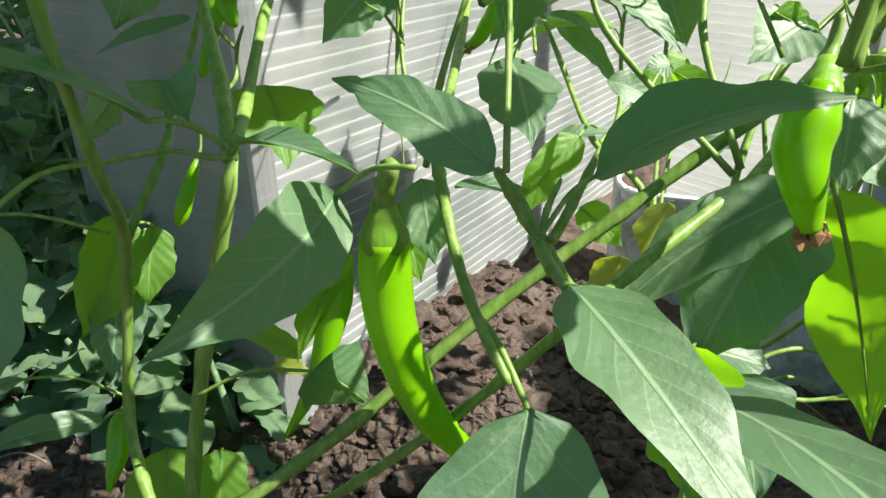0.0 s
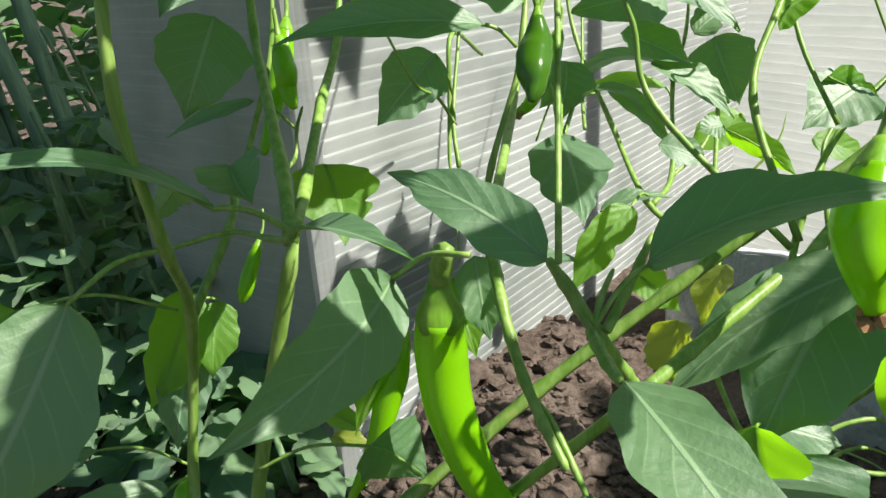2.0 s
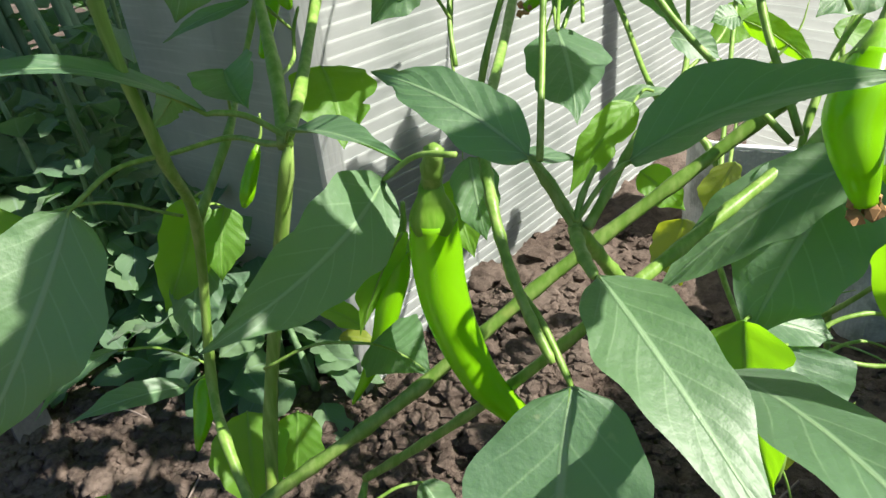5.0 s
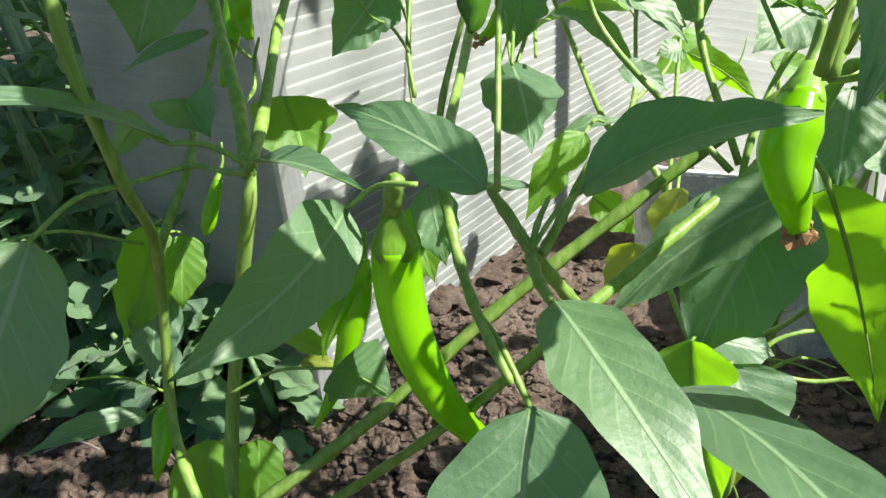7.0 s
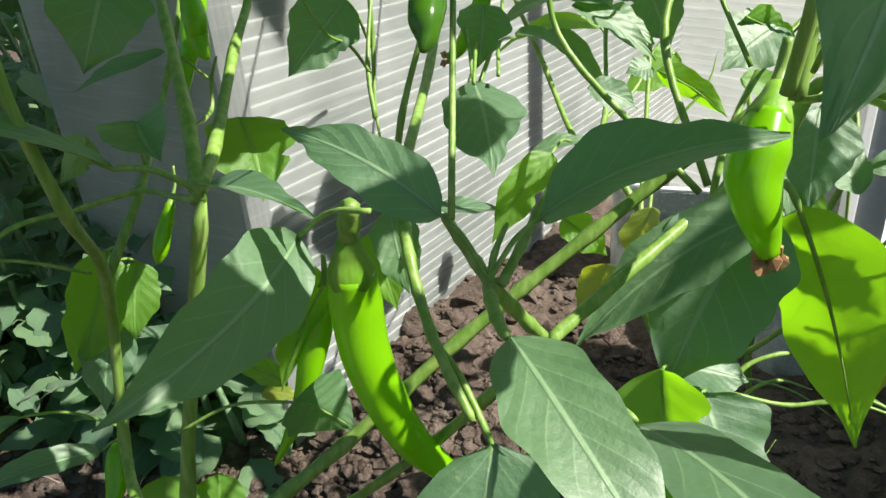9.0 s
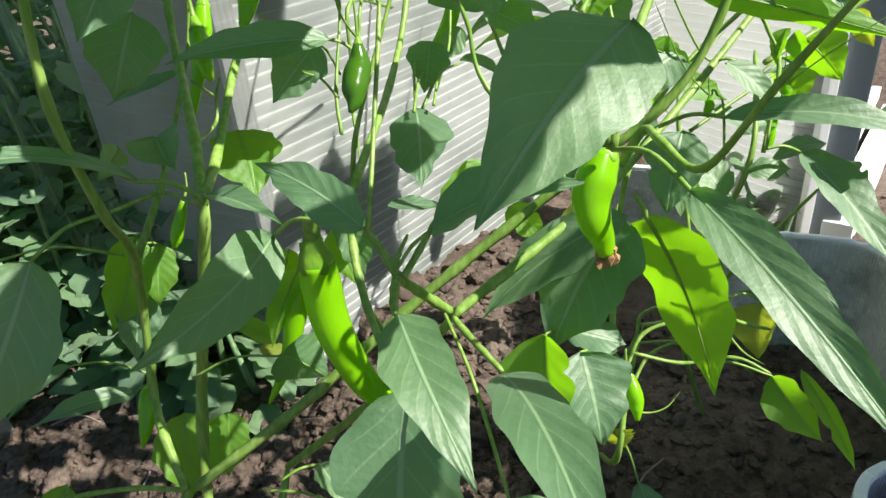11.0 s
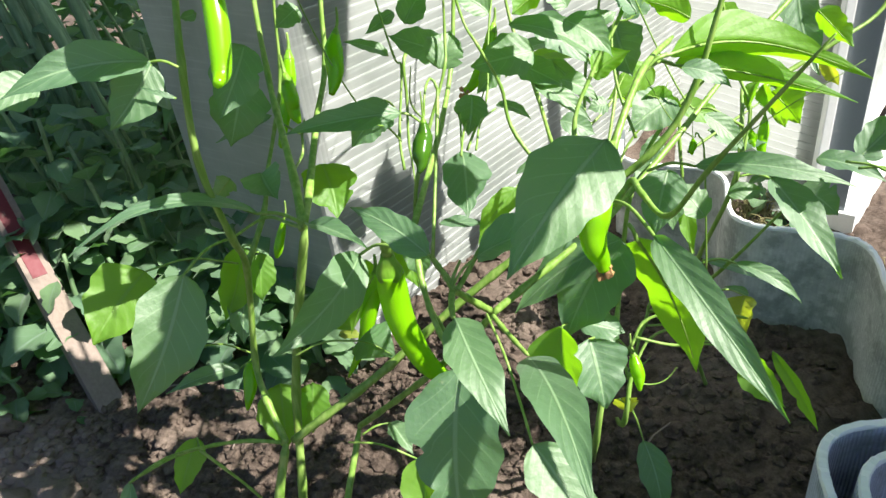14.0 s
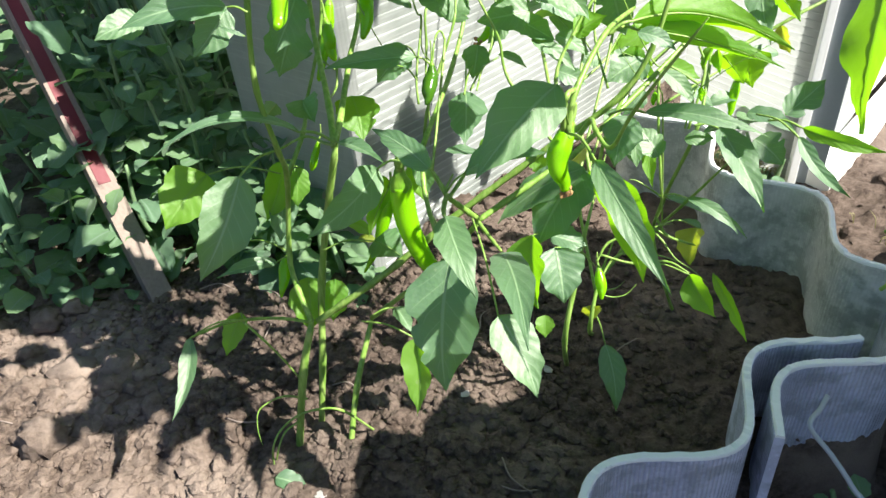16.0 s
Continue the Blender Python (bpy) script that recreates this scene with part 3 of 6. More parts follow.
stalk(plant_a, [(-0.1322, 0.3045, 0.2808), (-0.1180, 0.3278, 0.3140), (-0.1251, 0.3672, 0.3252), (-0.1197, 0.3921, 0.3526), (-0.1116, 0.4093, 0.3895), (-0.1060, 0.4260, 0.4557), (-0.0876, 0.4616, 0.5586)], (0.0023, 0.0016, 0.0013, 0.0007))
stalk(plant_a, [(-0.1158, 0.2626, 0.1501), (-0.0886, 0.2662, 0.1703), (-0.0612, 0.2700, 0.1906), (-0.0343, 0.2740, 0.2117), (-0.0080, 0.2789, 0.2341), (0.0182, 0.2836, 0.2566), (0.0454, 0.2875, 0.2782), (0.0727, 0.2911, 0.2990), (0.0996, 0.2946, 0.3196), (0.1470, 0.3000, 0.3550), (0.1700, 0.3050, 0.3920), (0.1870, 0.3120, 0.4550), (0.2270, 0.3350, 0.5500)], (0.0032, 0.0029, 0.0025, 0.0012))
stalk(plant_a, [(-0.1362, 0.2412, 0.0648), (-0.1578, 0.2388, 0.0690), (-0.1742, 0.2322, 0.0654), (-0.1837, 0.2248, 0.0589), (-0.1834, 0.2145, 0.0456), (-0.1781, 0.2054, 0.0313)], (0.0011, 0.0007, 0.0002))
stalk(plant_a, [(-0.1415, 0.2228, 0.0519), (-0.1549, 0.2142, 0.0445), (-0.1613, 0.2008, 0.0294), (-0.1753, 0.2076, -0.0160)], (0.0010, 0.0007))
stalk(plant_a, [(-0.1205, 0.2570, 0.1535), (-0.1449, 0.2527, 0.1605), (-0.1663, 0.2417, 0.1686), (-0.1845, 0.2249, 0.1777), (-0.1968, 0.2035, 0.1849), (-0.1965, 0.1862, 0.1950)], (0.0015, 0.0011))
stalk(plant_a, [(-0.1739, 0.2347, 0.1707), (-0.1621, 0.2354, 0.1512), (-0.1493, 0.2397, 0.1209), (-0.1344, 0.2399, 0.0873)], (0.0012, 0.0008))
fruit(plant_a, [(-0.1598, 0.3205, 0.1802), (-0.1612, 0.3167, 0.1751), (-0.1617, 0.3131, 0.1699), (-0.1623, 0.3075, 0.1618), (-0.1633, 0.3013, 0.1554), (-0.1646, 0.2966, 0.1489)], (0.0030, 0.0058, 0.0062, 0.0054, 0.0036, 0.0012))
fruit(plant_a, [(-0.1004, 0.3145, 0.3115), (-0.1024, 0.3115, 0.3055), (-0.1045, 0.3086, 0.2995), (-0.1055, 0.3067, 0.2955), (-0.1066, 0.3058, 0.2924), (-0.1076, 0.3039, 0.2894)], (0.0020, 0.0030, 0.0034, 0.0034, 0.0030, 0.0012))
leaf(plant_a, (-0.1399, 0.2394, 0.3214), (-0.1710, 0.1899, 0.2538), (0.0220, 0.0125, -0.0006), .06, .15, (-0.1169, 0.2679, 0.3293))
leaf(plant_a, (-0.1906, 0.2773, 0.3004), (-0.2178, 0.2352, 0.2717), (-0.0190, 0.0019, 0.0149), .05, .2, (-0.1372, 0.3045, 0.2858), material=BACKLIT_LEAF)
leaf(plant_a, (-0.1665, 0.3109, 0.1817), (-0.2152, 0.2786, 0.1856), (-0.0041, 0.0061, 0.0029), .1, .3, (-0.1551, 0.3154, 0.1852))
leaf(plant_a, (-0.1846, 0.2913, 0.2210), (-0.1875, 0.2347, 0.2287), (-0.0060, -0.0002, 0.0011), .1, .3, (-0.1565, 0.3190, 0.1895))
leaf(plant_a, (-0.1965, 0.1872, 0.1949), (-0.1959, 0.1283, 0.1582), (-0.0070, -0.0002, 0.0011), -.1, .5, (-0.1650, 0.2302, 0.1786))
leaf(plant_a, (-0.1811, 0.2464, 0.1714), (-0.1931, 0.2199, 0.1408), (-0.0090, -0.0012, 0.0051), .05, .2, (-0.1739, 0.2347, 0.1707), material=BACKLIT_LEAF)
leaf(plant_a, (-0.1455, 0.3341, 0.2818), (-0.1679, 0.3141, 0.2269), (-0.0119, -0.0043, 0.0062), .05, .3, (-0.1324, 0.3257, 0.2858), material=BACKLIT_LEAF)
leaf(plant_a, (-0.1306, 0.3316, 0.2767), (-0.1336, 0.3154, 0.2437), (-0.0099, -0.0043, 0.0032), .05, .3, (-0.1354, 0.3237, 0.2818), material=BACKLIT_LEAF)
leaf(plant_a, (-0.1496, 0.3379, 0.2521), (-0.1577, 0.3122, 0.2049), (-0.0119, -0.0044, 0.0042), .05, .3)
leaf(plant_a, (-0.1354, 0.3057, 0.1686), (-0.1346, 0.2814, 0.1178), (-0.0179, -0.0077, 0.0034), .05, .2, material=BACKLIT_LEAF)
leaf(plant_a, (-0.1141, 0.3198, 0.1556), (-0.1193, 0.3044, 0.1121), (-0.0139, -0.0035, 0.0032), .05, .2, material=BACKLIT_LEAF)
leaf(plant_a, (-0.1599, 0.2107, 0.4527), (-0.1828, 0.1881, 0.4489), (-0.0051, 0.0042, 0.0078), .1, .2)
leaf(plant_a, (-0.1060, 0.2232, 0.4567), (-0.1643, 0.1879, 0.4549), (-0.0031, 0.0053, 0.0078), .12, .35, (-0.0932, 0.2232, 0.4528))
leaf(plant_a, (-0.1164, 0.2410, 0.4506), (-0.1380, 0.2196, 0.4246), (-0.0090, 0.0000, 0.0090), .05, .2)
leaf(plant_a, (-0.0947, 0.2146, 0.4404), (-0.1125, 0.2157, 0.4471), (-0.0000, 0.0011, 0.0010), .1, .2)
leaf(plant_a, (-0.1022, 0.2780, 0.4657), (-0.1109, 0.2747, 0.4648), (-0.0010, 0.0001, 0.0030), .1, .2)
leaf(plant_a, (-0.1454, 0.3478, 0.3326), (-0.1707, 0.3574, 0.3087), (-0.0060, 0.0000, 0.0060), .05, .2)

stalk(plant_b, [(-0.1397, 0.2535, -0.0100), (-0.1233, 0.2671, 0.0927), (-0.1132, 0.2834, 0.1786), (-0.0972, 0.2902, 0.2485), (-0.0718, 0.2792, 0.3280)], (0.0033, 0.0031))
stalk(plant_b, [(-0.0727, 0.2773, 0.3270), (-0.0829, 0.3096, 0.3475), (-0.1021, 0.3577, 0.3798), (-0.1099, 0.3790, 0.3978), (-0.1147, 0.4042, 0.4573), (-0.1155, 0.4531, 0.5513)], (0.0031, 0.0024, 0.0020, 0.0011))
stalk(plant_b, [(-0.0718, 0.2793, 0.3309), (-0.0760, 0.3141, 0.3357), (-0.0800, 0.3743, 0.3619), (-0.0791, 0.4217, 0.3892), (-0.0782, 0.4501, 0.4439), (-0.0671, 0.5074, 0.5297)], (0.0031, 0.0024, 0.0020, 0.0011))
stalk(plant_b, [(-0.0738, 0.2803, 0.3269), (-0.0854, 0.2910, 0.3233), (-0.1083, 0.3079, 0.3204), (-0.1169, 0.2698, 0.3283)], (0.0014, 0.0010))
stalk(plant_b, [(-0.0850, 0.3138, 0.3504), (-0.0983, 0.3481, 0.3336), (-0.0995, 0.3821, 0.3328), (-0.0986, 0.3895, 0.3466), (-0.0957, 0.3947, 0.3565)], (0.0012, 0.0008))
stalk(plant_b, [(-0.1050, 0.3741, 0.3609), (-0.0987, 0.3894, 0.3456)], (0.0010, 0.0007))
stalk(plant_b, [(-0.0076, 0.5550, 0.3595), (-0.0208, 0.4534, 0.3835), (-0.0228, 0.4380, 0.3493), (-0.0236, 0.4233, 0.3195), (-0.0214, 0.4139, 0.3005), (-0.0191, 0.3961, 0.2656)], (0.0015, 0.0011, 0.0003))
stalk(plant_b, [(-0.0184, 0.2635, 0.3048), (-0.0163, 0.2581, 0.3152), (-0.0142, 0.2527, 0.3255), (-0.0120, 0.2472, 0.3357)], (0.0040, 0.0034))
fruit(plant_b, [(-0.0164, 0.2569, 0.3061), (-0.0170, 0.2588, 0.2906), (-0.0158, 0.2584, 0.2699), (-0.0110, 0.2588, 0.2483), (-0.0028, 0.2595, 0.2263), (0.0094, 0.2624, 0.2073)], (0.0084, 0.0098, 0.0095, 0.0087, 0.0075, 0.0056))
fruit(plant_b, [(-0.0763, 0.2522, 0.4938), (-0.0752, 0.2435, 0.4802), (-0.0735, 0.2361, 0.4682), (-0.0728, 0.2298, 0.4576), (-0.0725, 0.2233, 0.4480), (-0.0722, 0.2151, 0.4453)], (0.0050, 0.0056, 0.0058, 0.0055, 0.0048, 0.0024))
fruit(plant_b, [(-0.1033, 0.3961, 0.3857), (-0.1021, 0.3936, 0.3798), (-0.0999, 0.3887, 0.3745), (-0.1004, 0.3886, 0.3676), (-0.0984, 0.3855, 0.3617), (-0.0963, 0.3834, 0.3578)], (0.0044, 0.0056, 0.0058, 0.0052, 0.0040, 0.0016))
fruit(plant_b, [(-0.1112, 0.4340, 0.3921), (-0.1122, 0.4274, 0.3792), (-0.1141, 0.4241, 0.3713), (-0.1156, 0.4212, 0.3631), (-0.1175, 0.4159, 0.3531), (-0.1234, 0.4054, 0.3313)], (0.0044, 0.0062, 0.0064, 0.0058, 0.0046, 0.0026))
fruit(plant_b, [(-0.0383, 0.2959, 0.2720), (-0.0413, 0.2937, 0.2582), (-0.0463, 0.2909, 0.2433), (-0.0514, 0.2884, 0.2269), (-0.0587, 0.2852, 0.2113), (-0.0678, 0.2826, 0.1958)], (0.0046, 0.0060, 0.0058, 0.0046, 0.0032, 0.0010))
fruit(plant_b, [(-0.0446, 0.3397, 0.4314), (-0.0457, 0.3342, 0.4248), (-0.0456, 0.3299, 0.4190), (-0.0454, 0.3265, 0.4121), (-0.0463, 0.3221, 0.4063), (-0.0481, 0.3177, 0.4005)], (0.0030, 0.0058, 0.0060, 0.0054, 0.0040, 0.0020))
leaf(plant_b, (-0.0982, 0.2736, 0.3428), (-0.1873, 0.2116, 0.3538), (-0.0031, 0.0051, 0.0019), .22, .3, (-0.0707, 0.2792, 0.3290))
leaf(plant_b, (-0.0775, 0.3563, 0.3355), (-0.0644, 0.3254, 0.3060), (0.0179, 0.0069, 0.0006), .05, .2, material=BACKLIT_LEAF)
leaf(plant_b, (-0.0653, 0.2681, 0.3362), (-0.0204, 0.2341, 0.3364), (0.0039, 0.0063, -0.0002), .06, .4, (-0.0717, 0.2763, 0.3290))
leaf(plant_b, (-0.1138, 0.3312, 0.3429), (-0.0992, 0.3127, 0.3314), (0.0119, 0.0068, 0.0036), -.05, .8, (-0.1203, 0.3419, 0.3207))
leaf(plant_b, (-0.1218, 0.3963, 0.3606), (-0.1684, 0.3874, 0.3450), (-0.0020, 0.0031, 0.0029), .1, .2)
leaf(plant_b, (-0.1161, 0.3495, 0.4051), (-0.1297, 0.3306, 0.3646), (-0.0159, -0.0064, 0.0082), .05, .15)
leaf(plant_b, (-0.0331, 0.2787, 0.2879), (-0.0600, 0.2869, 0.2318), (0.0078, 0.0040, -0.0025), .05, .3, material=BACKLIT_LEAF)
leaf(plant_b, (-0.0620, 0.3012, 0.2248), (-0.0952, 0.3093, 0.2321), (0.0019, 0.0063, 0.0018), .1, .3, material=BACKLIT_LEAF)
leaf(plant_b, (-0.0807, 0.3169, 0.2085), (-0.0595, 0.3142, 0.2063), (0.0009, 0.0042, 0.0018), .1, .3, material=YELLOW_LEAF)
leaf(plant_b, (-0.0497, 0.2680, 0.2415), (-0.0290, 0.2800, 0.2150), (0.0105, 0.0060, 0.0110), .05, .3, (-0.1000, 0.2680, 0.2280))
leaf(plant_b, (-0.0203, 0.3430, 0.3851), (-0.0456, 0.3308, 0.3581), (-0.0100, -0.0000, 0.0090), .05, .15, (-0.0148, 0.3624, 0.3622))
leaf(plant_b, (-0.0847, 0.2897, 0.4431), (-0.0999, 0.2647, 0.4094), (-0.0120, -0.0032, 0.0071), .04, .15)
leaf(plant_b, (-0.0803, 0.3869, 0.4407), (-0.0958, 0.3767, 0.4300), (-0.0050, 0.0011, 0.0069), .1, .2)
leaf(plant_b, (-0.0412, 0.2943, 0.2906), (-0.0594, 0.2948, 0.2504), (-0.0090, -0.0002, 0.0041), .05, .3, material=BACKLIT_LEAF)
leaf(plant_b, (-0.0150, 0.3032, 0.2990), (-0.0058, 0.2869, 0.2707), (0.0090, 0.0025, 0.0018), .05, .3, material=BACKLIT_LEAF)
leaf(plant_b, (-0.0303, 0.2472, 0.3245), (-0.0609, 0.1632, 0.3184), (0.0091, 0.0009, -0.0116), .05, .12, (-0.0031, 0.2304, 0.3394))
leaf(plant_b, (0.0022, 0.2755, 0.4012), (-0.0631, 0.2588, 0.3996), (-0.0011, 0.0053, 0.0058), .10, .35, (0.0128, 0.2779, 0.3933))

stalk(plant_c, [(-0.1016, 0.2301, -0.0100), (-0.0940, 0.2680, 0.0550), (-0.0801, 0.3121, 0.1122)], (0.0031, 0.0027))
stalk(plant_c, [(-0.0801, 0.3121, 0.1122), (-0.0600, 0.3008, 0.1366), (-0.0391, 0.2903, 0.1615), (-0.0169, 0.2794, 0.1884), (0.0063, 0.2664, 0.2188), (0.0280, 0.2493, 0.2536), (0.0478, 0.2287, 0.2905)], (0.0025, 0.0021))
stalk(plant_c, [(0.0470, 0.2271, 0.2946), (0.0415, 0.2188, 0.3056), (0.0361, 0.2108, 0.3167), (0.0310, 0.2029, 0.3280), (0.0268, 0.2072, 0.3331), (0.0228, 0.2091, 0.3395), (0.0189, 0.2108, 0.3460)], (0.0021, 0.0019, 0.0014))
stalk(plant_c, [(0.0478, 0.2276, 0.2922), (0.0653, 0.2391, 0.3003), (0.0826, 0.2507, 0.3082), (0.0995, 0.2622, 0.3155), (0.1155, 0.2736, 0.3219), (0.1700, 0.3350, 0.3500), (0.2250, 0.3950, 0.3850), (0.2700, 0.4400, 0.4100)], (0.0023, 0.0018))
stalk(plant_c, [(0.0016, 0.2655, 0.3319), (0.0109, 0.3678, 0.3522), (0.0187, 0.4212, 0.3857), (0.0246, 0.4498, 0.4405), (0.0418, 0.5032, 0.5283)], (0.0023, 0.0019, 0.0015, 0.0009))
stalk(plant_c, [(0.0016, 0.2655, 0.3319), (0.0029, 0.2579, 0.3282), (0.0042, 0.2501, 0.3240), (0.0058, 0.2418, 0.3182), (0.0083, 0.2327, 0.3105), (0.0121, 0.2229, 0.3014), (0.0175, 0.2130, 0.2917), (0.0237, 0.2035, 0.2826)], (0.0022, 0.0018, 0.0015))
stalk(plant_c, [(0.0299, 0.2034, 0.3281), (0.0302, 0.1939, 0.3290), (0.0311, 0.1843, 0.3298), (0.0327, 0.1748, 0.3307)], (0.0018, 0.0014))
stalk(plant_c, [(0.0462, 0.2293, 0.2919), (0.0533, 0.2166, 0.2911), (0.0606, 0.2041, 0.2906), (0.0681, 0.1919, 0.2902)], (0.0016, 0.0012))
stalk(plant_c, [(0.0330, 0.2007, 0.3295), (0.0388, 0.2090, 0.3358), (0.0440, 0.2172, 0.3416), (0.0489, 0.2252, 0.3467)], (0.0014, 0.0010))
stalk(plant_c, [(0.0299, 0.1981, 0.3326), (0.0317, 0.2024, 0.3380), (0.0354, 0.2070, 0.3442)], (0.0010, 0.0007))
stalk(plant_c, [(0.1115, 0.2227, 0.3669), (0.1161, 0.2306, 0.3931), (0.1350, 0.2706, 0.4169), (0.1559, 0.3033, 0.4232)], (0.0022, 0.0015))
stalk(plant_c, [(0.1086, 0.2226, 0.3690), (0.1101, 0.2182, 0.3944), (0.1161, 0.2317, 0.3940)], (0.0020, 0.0018))
stalk(plant_c, [(0.1174, 0.2376, 0.3539), (0.1274, 0.2446, 0.3652), (0.1301, 0.2258, 0.3672), (0.1393, 0.2038, 0.3661), (0.1494, 0.1730, 0.4075), (0.1761, 0.1429, 0.4681)], (0.0020, 0.0016, 0.0013, 0.0007))
stalk(plant_c, [(0.0324, 0.3317, 0.3502), (0.0408, 0.3626, 0.3621), (0.0455, 0.3876, 0.3703), (0.0498, 0.4220, 0.4170), (0.0680, 0.4822, 0.4921)], (0.0010, 0.0008, 0.0007, 0.0004))
stalk(plant_c, [(0.0212, 0.2057, 0.3467), (0.0250, 0.2632, 0.4062), (0.0248, 0.2708, 0.4168), (0.0218, 0.2719, 0.4207), (0.0200, 0.2646, 0.4189), (0.0192, 0.2571, 0.4132), (0.0183, 0.2527, 0.4064), (0.0156, 0.2368, 0.4214), (0.0206, 0.2226, 0.4441)], (0.0010, 0.0007, 0.0006, 0.0003))
stalk(plant_c, [(-0.0708, 0.2537, 0.0000), (-0.0967, 0.2303, 0.0630), (-0.1221, 0.2267, 0.0662), (-0.1415, 0.2191, 0.0627), (-0.1568, 0.2075, 0.0525), (-0.1622, 0.1950, 0.0384), (-0.1711, 0.1997, -0.0100)], (0.0012, 0.0008))
fruit(plant_c, [(0.1105, 0.2353, 0.3599), (0.1071, 0.2303, 0.3519), (0.1052, 0.2280, 0.3452), (0.1062, 0.2249, 0.3365), (0.1096, 0.2264, 0.3280), (0.1116, 0.2255, 0.3210)], (0.0062, 0.0082, 0.0080, 0.0066, 0.0050, 0.0034), withered=True)
fruit(plant_c, [(0.0184, 0.2506, 0.4045), (0.0183, 0.2485, 0.3978), (0.0174, 0.2449, 0.3941), (0.0168, 0.2394, 0.3903), (0.0169, 0.2361, 0.3866), (0.0157, 0.2320, 0.3839)], (0.0018, 0.0046, 0.0054, 0.0048, 0.0032, 0.0010), label="small green pepper hanging point down, its skin darkened as in shade", skin=SHADED_FRUIT)
leaf(plant_c, (0.0185, 0.2098, 0.3461), (-0.0260, 0.2340, 0.3644), (-0.0041, -0.0052, -0.0065), .05, .12, (0.0299, 0.1981, 0.3326))
leaf(plant_c, (0.0334, 0.1746, 0.3313), (0.0599, 0.1159, 0.3112), (0.0131, -0.0013, -0.0009), .08, .15)
leaf(plant_c, (0.0675, 0.1913, 0.2894), (0.0933, 0.0791, 0.3057), (0.0126, 0.0021, 0.0003), .10, .15)
leaf(plant_c, (0.0686, 0.1516, 0.2659), (0.0964, 0.1197, 0.2219), (0.0129, 0.0088, 0.0016), .04, .15, (0.0460, 0.2107, 0.3051))
leaf(plant_c, (0.0288, 0.2007, 0.2764), (0.0253, 0.1572, 0.1801), (0.0273, -0.0023, -0.0064), .05, .15, (0.0122, 0.2292, 0.2943))
leaf(plant_c, (0.0440, 0.2079, 0.3448), (0.0978, 0.1941, 0.3679), (0.0019, 0.0115, 0.0046), .08, .35, (0.0299, 0.1981, 0.3326))
leaf(plant_c, (0.1244, 0.2552, 0.3219), (0.0602, 0.2475, 0.2756), (-0.0051, 0.0113, 0.0057), .05, .2)
leaf(plant_c, (0.1229, 0.2631, 0.3187), (0.0908, 0.2417, 0.2599), (-0.0181, 0.0109, 0.0069), .05, .2)
leaf(plant_c, (0.1048, 0.1659, 0.4254), (0.0641, 0.1141, 0.3952), (0.0157, -0.0035, -0.0070), .05, .15, (0.1116, 0.2171, 0.3758))
leaf(plant_c, (0.1288, 0.1809, 0.3695), (0.1709, 0.1068, 0.3257), (0.0082, -0.0003, 0.0028), .10, .38, (0.1115, 0.2227, 0.3669))
leaf(plant_c, (0.1331, 0.2556, 0.3219), (0.1775, 0.2647, 0.2085), (0.0198, -0.0095, -0.0010), .06, .15, (0.1284, 0.2596, 0.3296), material=BACKLIT_LEAF)
leaf(plant_c, (-0.0142, 0.2303, 0.1652), (-0.0098, 0.1883, 0.1134), (-0.0130, 0.0025, -0.0028), -.05, .5, (-0.0603, 0.2314, 0.1813), material=BACKLIT_LEAF)
leaf(plant_c, (-0.0291, 0.2366, 0.1945), (-0.0131, 0.2189, 0.1832), (0.0049, 0.0053, -0.0002), .05, .4, (-0.0486, 0.2290, 0.1910))
leaf(plant_c, (0.0296, 0.3223, 0.3534), (0.0344, 0.2697, 0.3330), (0.0150, 0.0006, 0.0017), .04, -.2, (0.0273, 0.3654, 0.3701))
leaf(plant_c, (-0.0047, 0.2869, 0.3154), (0.0003, 0.2809, 0.2818), (0.0090, 0.0024, 0.0008), .05, .3)
leaf(plant_c, (0.0079, 0.3262, 0.2976), (0.0444, 0.3254, 0.2944), (-0.0001, 0.0062, 0.0008), .05, .2)
leaf(plant_c, (0.0629, 0.3381, 0.3163), (0.0346, 0.3185, 0.2829), (-0.0070, 0.0030, 0.0049), .05, .2, (0.0746, 0.3605, 0.3135), material=BACKLIT_LEAF)
leaf(plant_c, (-0.1587, 0.1798, 0.0184), (-0.1263, 0.1762, 0.0037), (0.0019, 0.0094, 0.0017), .1, .4)

stalk(plant_d, [(0.1194, 0.3837, -0.0200), (0.1146, 0.2956, 0.1106), (0.1225, 0.3018, 0.1763), (0.1282, 0.2949, 0.2325), (0.1488, 0.4078, 0.2502)], (0.0027, 0.0024, 0.0007))
stalk(plant_d, [(0.1497, 0.4447, -0.0200), (0.1384, 0.3144, 0.1096), (0.1444, 0.3215, 0.1613), (0.1582, 0.3501, 0.1931)], (0.0024, 0.0020, 0.0006))
stalk(plant_d, [(0.1492, 0.4173, 0.0834), (0.1725, 0.4336, 0.1136), (0.1816, 0.4450, 0.1342), (0.2272, 0.4492, 0.1432)], (0.0020, 0.0015, 0.0004))
stalk(plant_d, [(0.1745, 0.4336, 0.1126), (0.2099, 0.4333, 0.1126), (0.2429, 0.4333, 0.0991), (0.2694, 0.4239, 0.0811)], (0.0011, 0.0008, 0.0002))
stalk(plant_d, [(0.1482, 0.4127, 0.0757), (0.1704, 0.4307, 0.0656), (0.1806, 0.4355, 0.0733)], (0.0011, 0.0007, 0.0002))
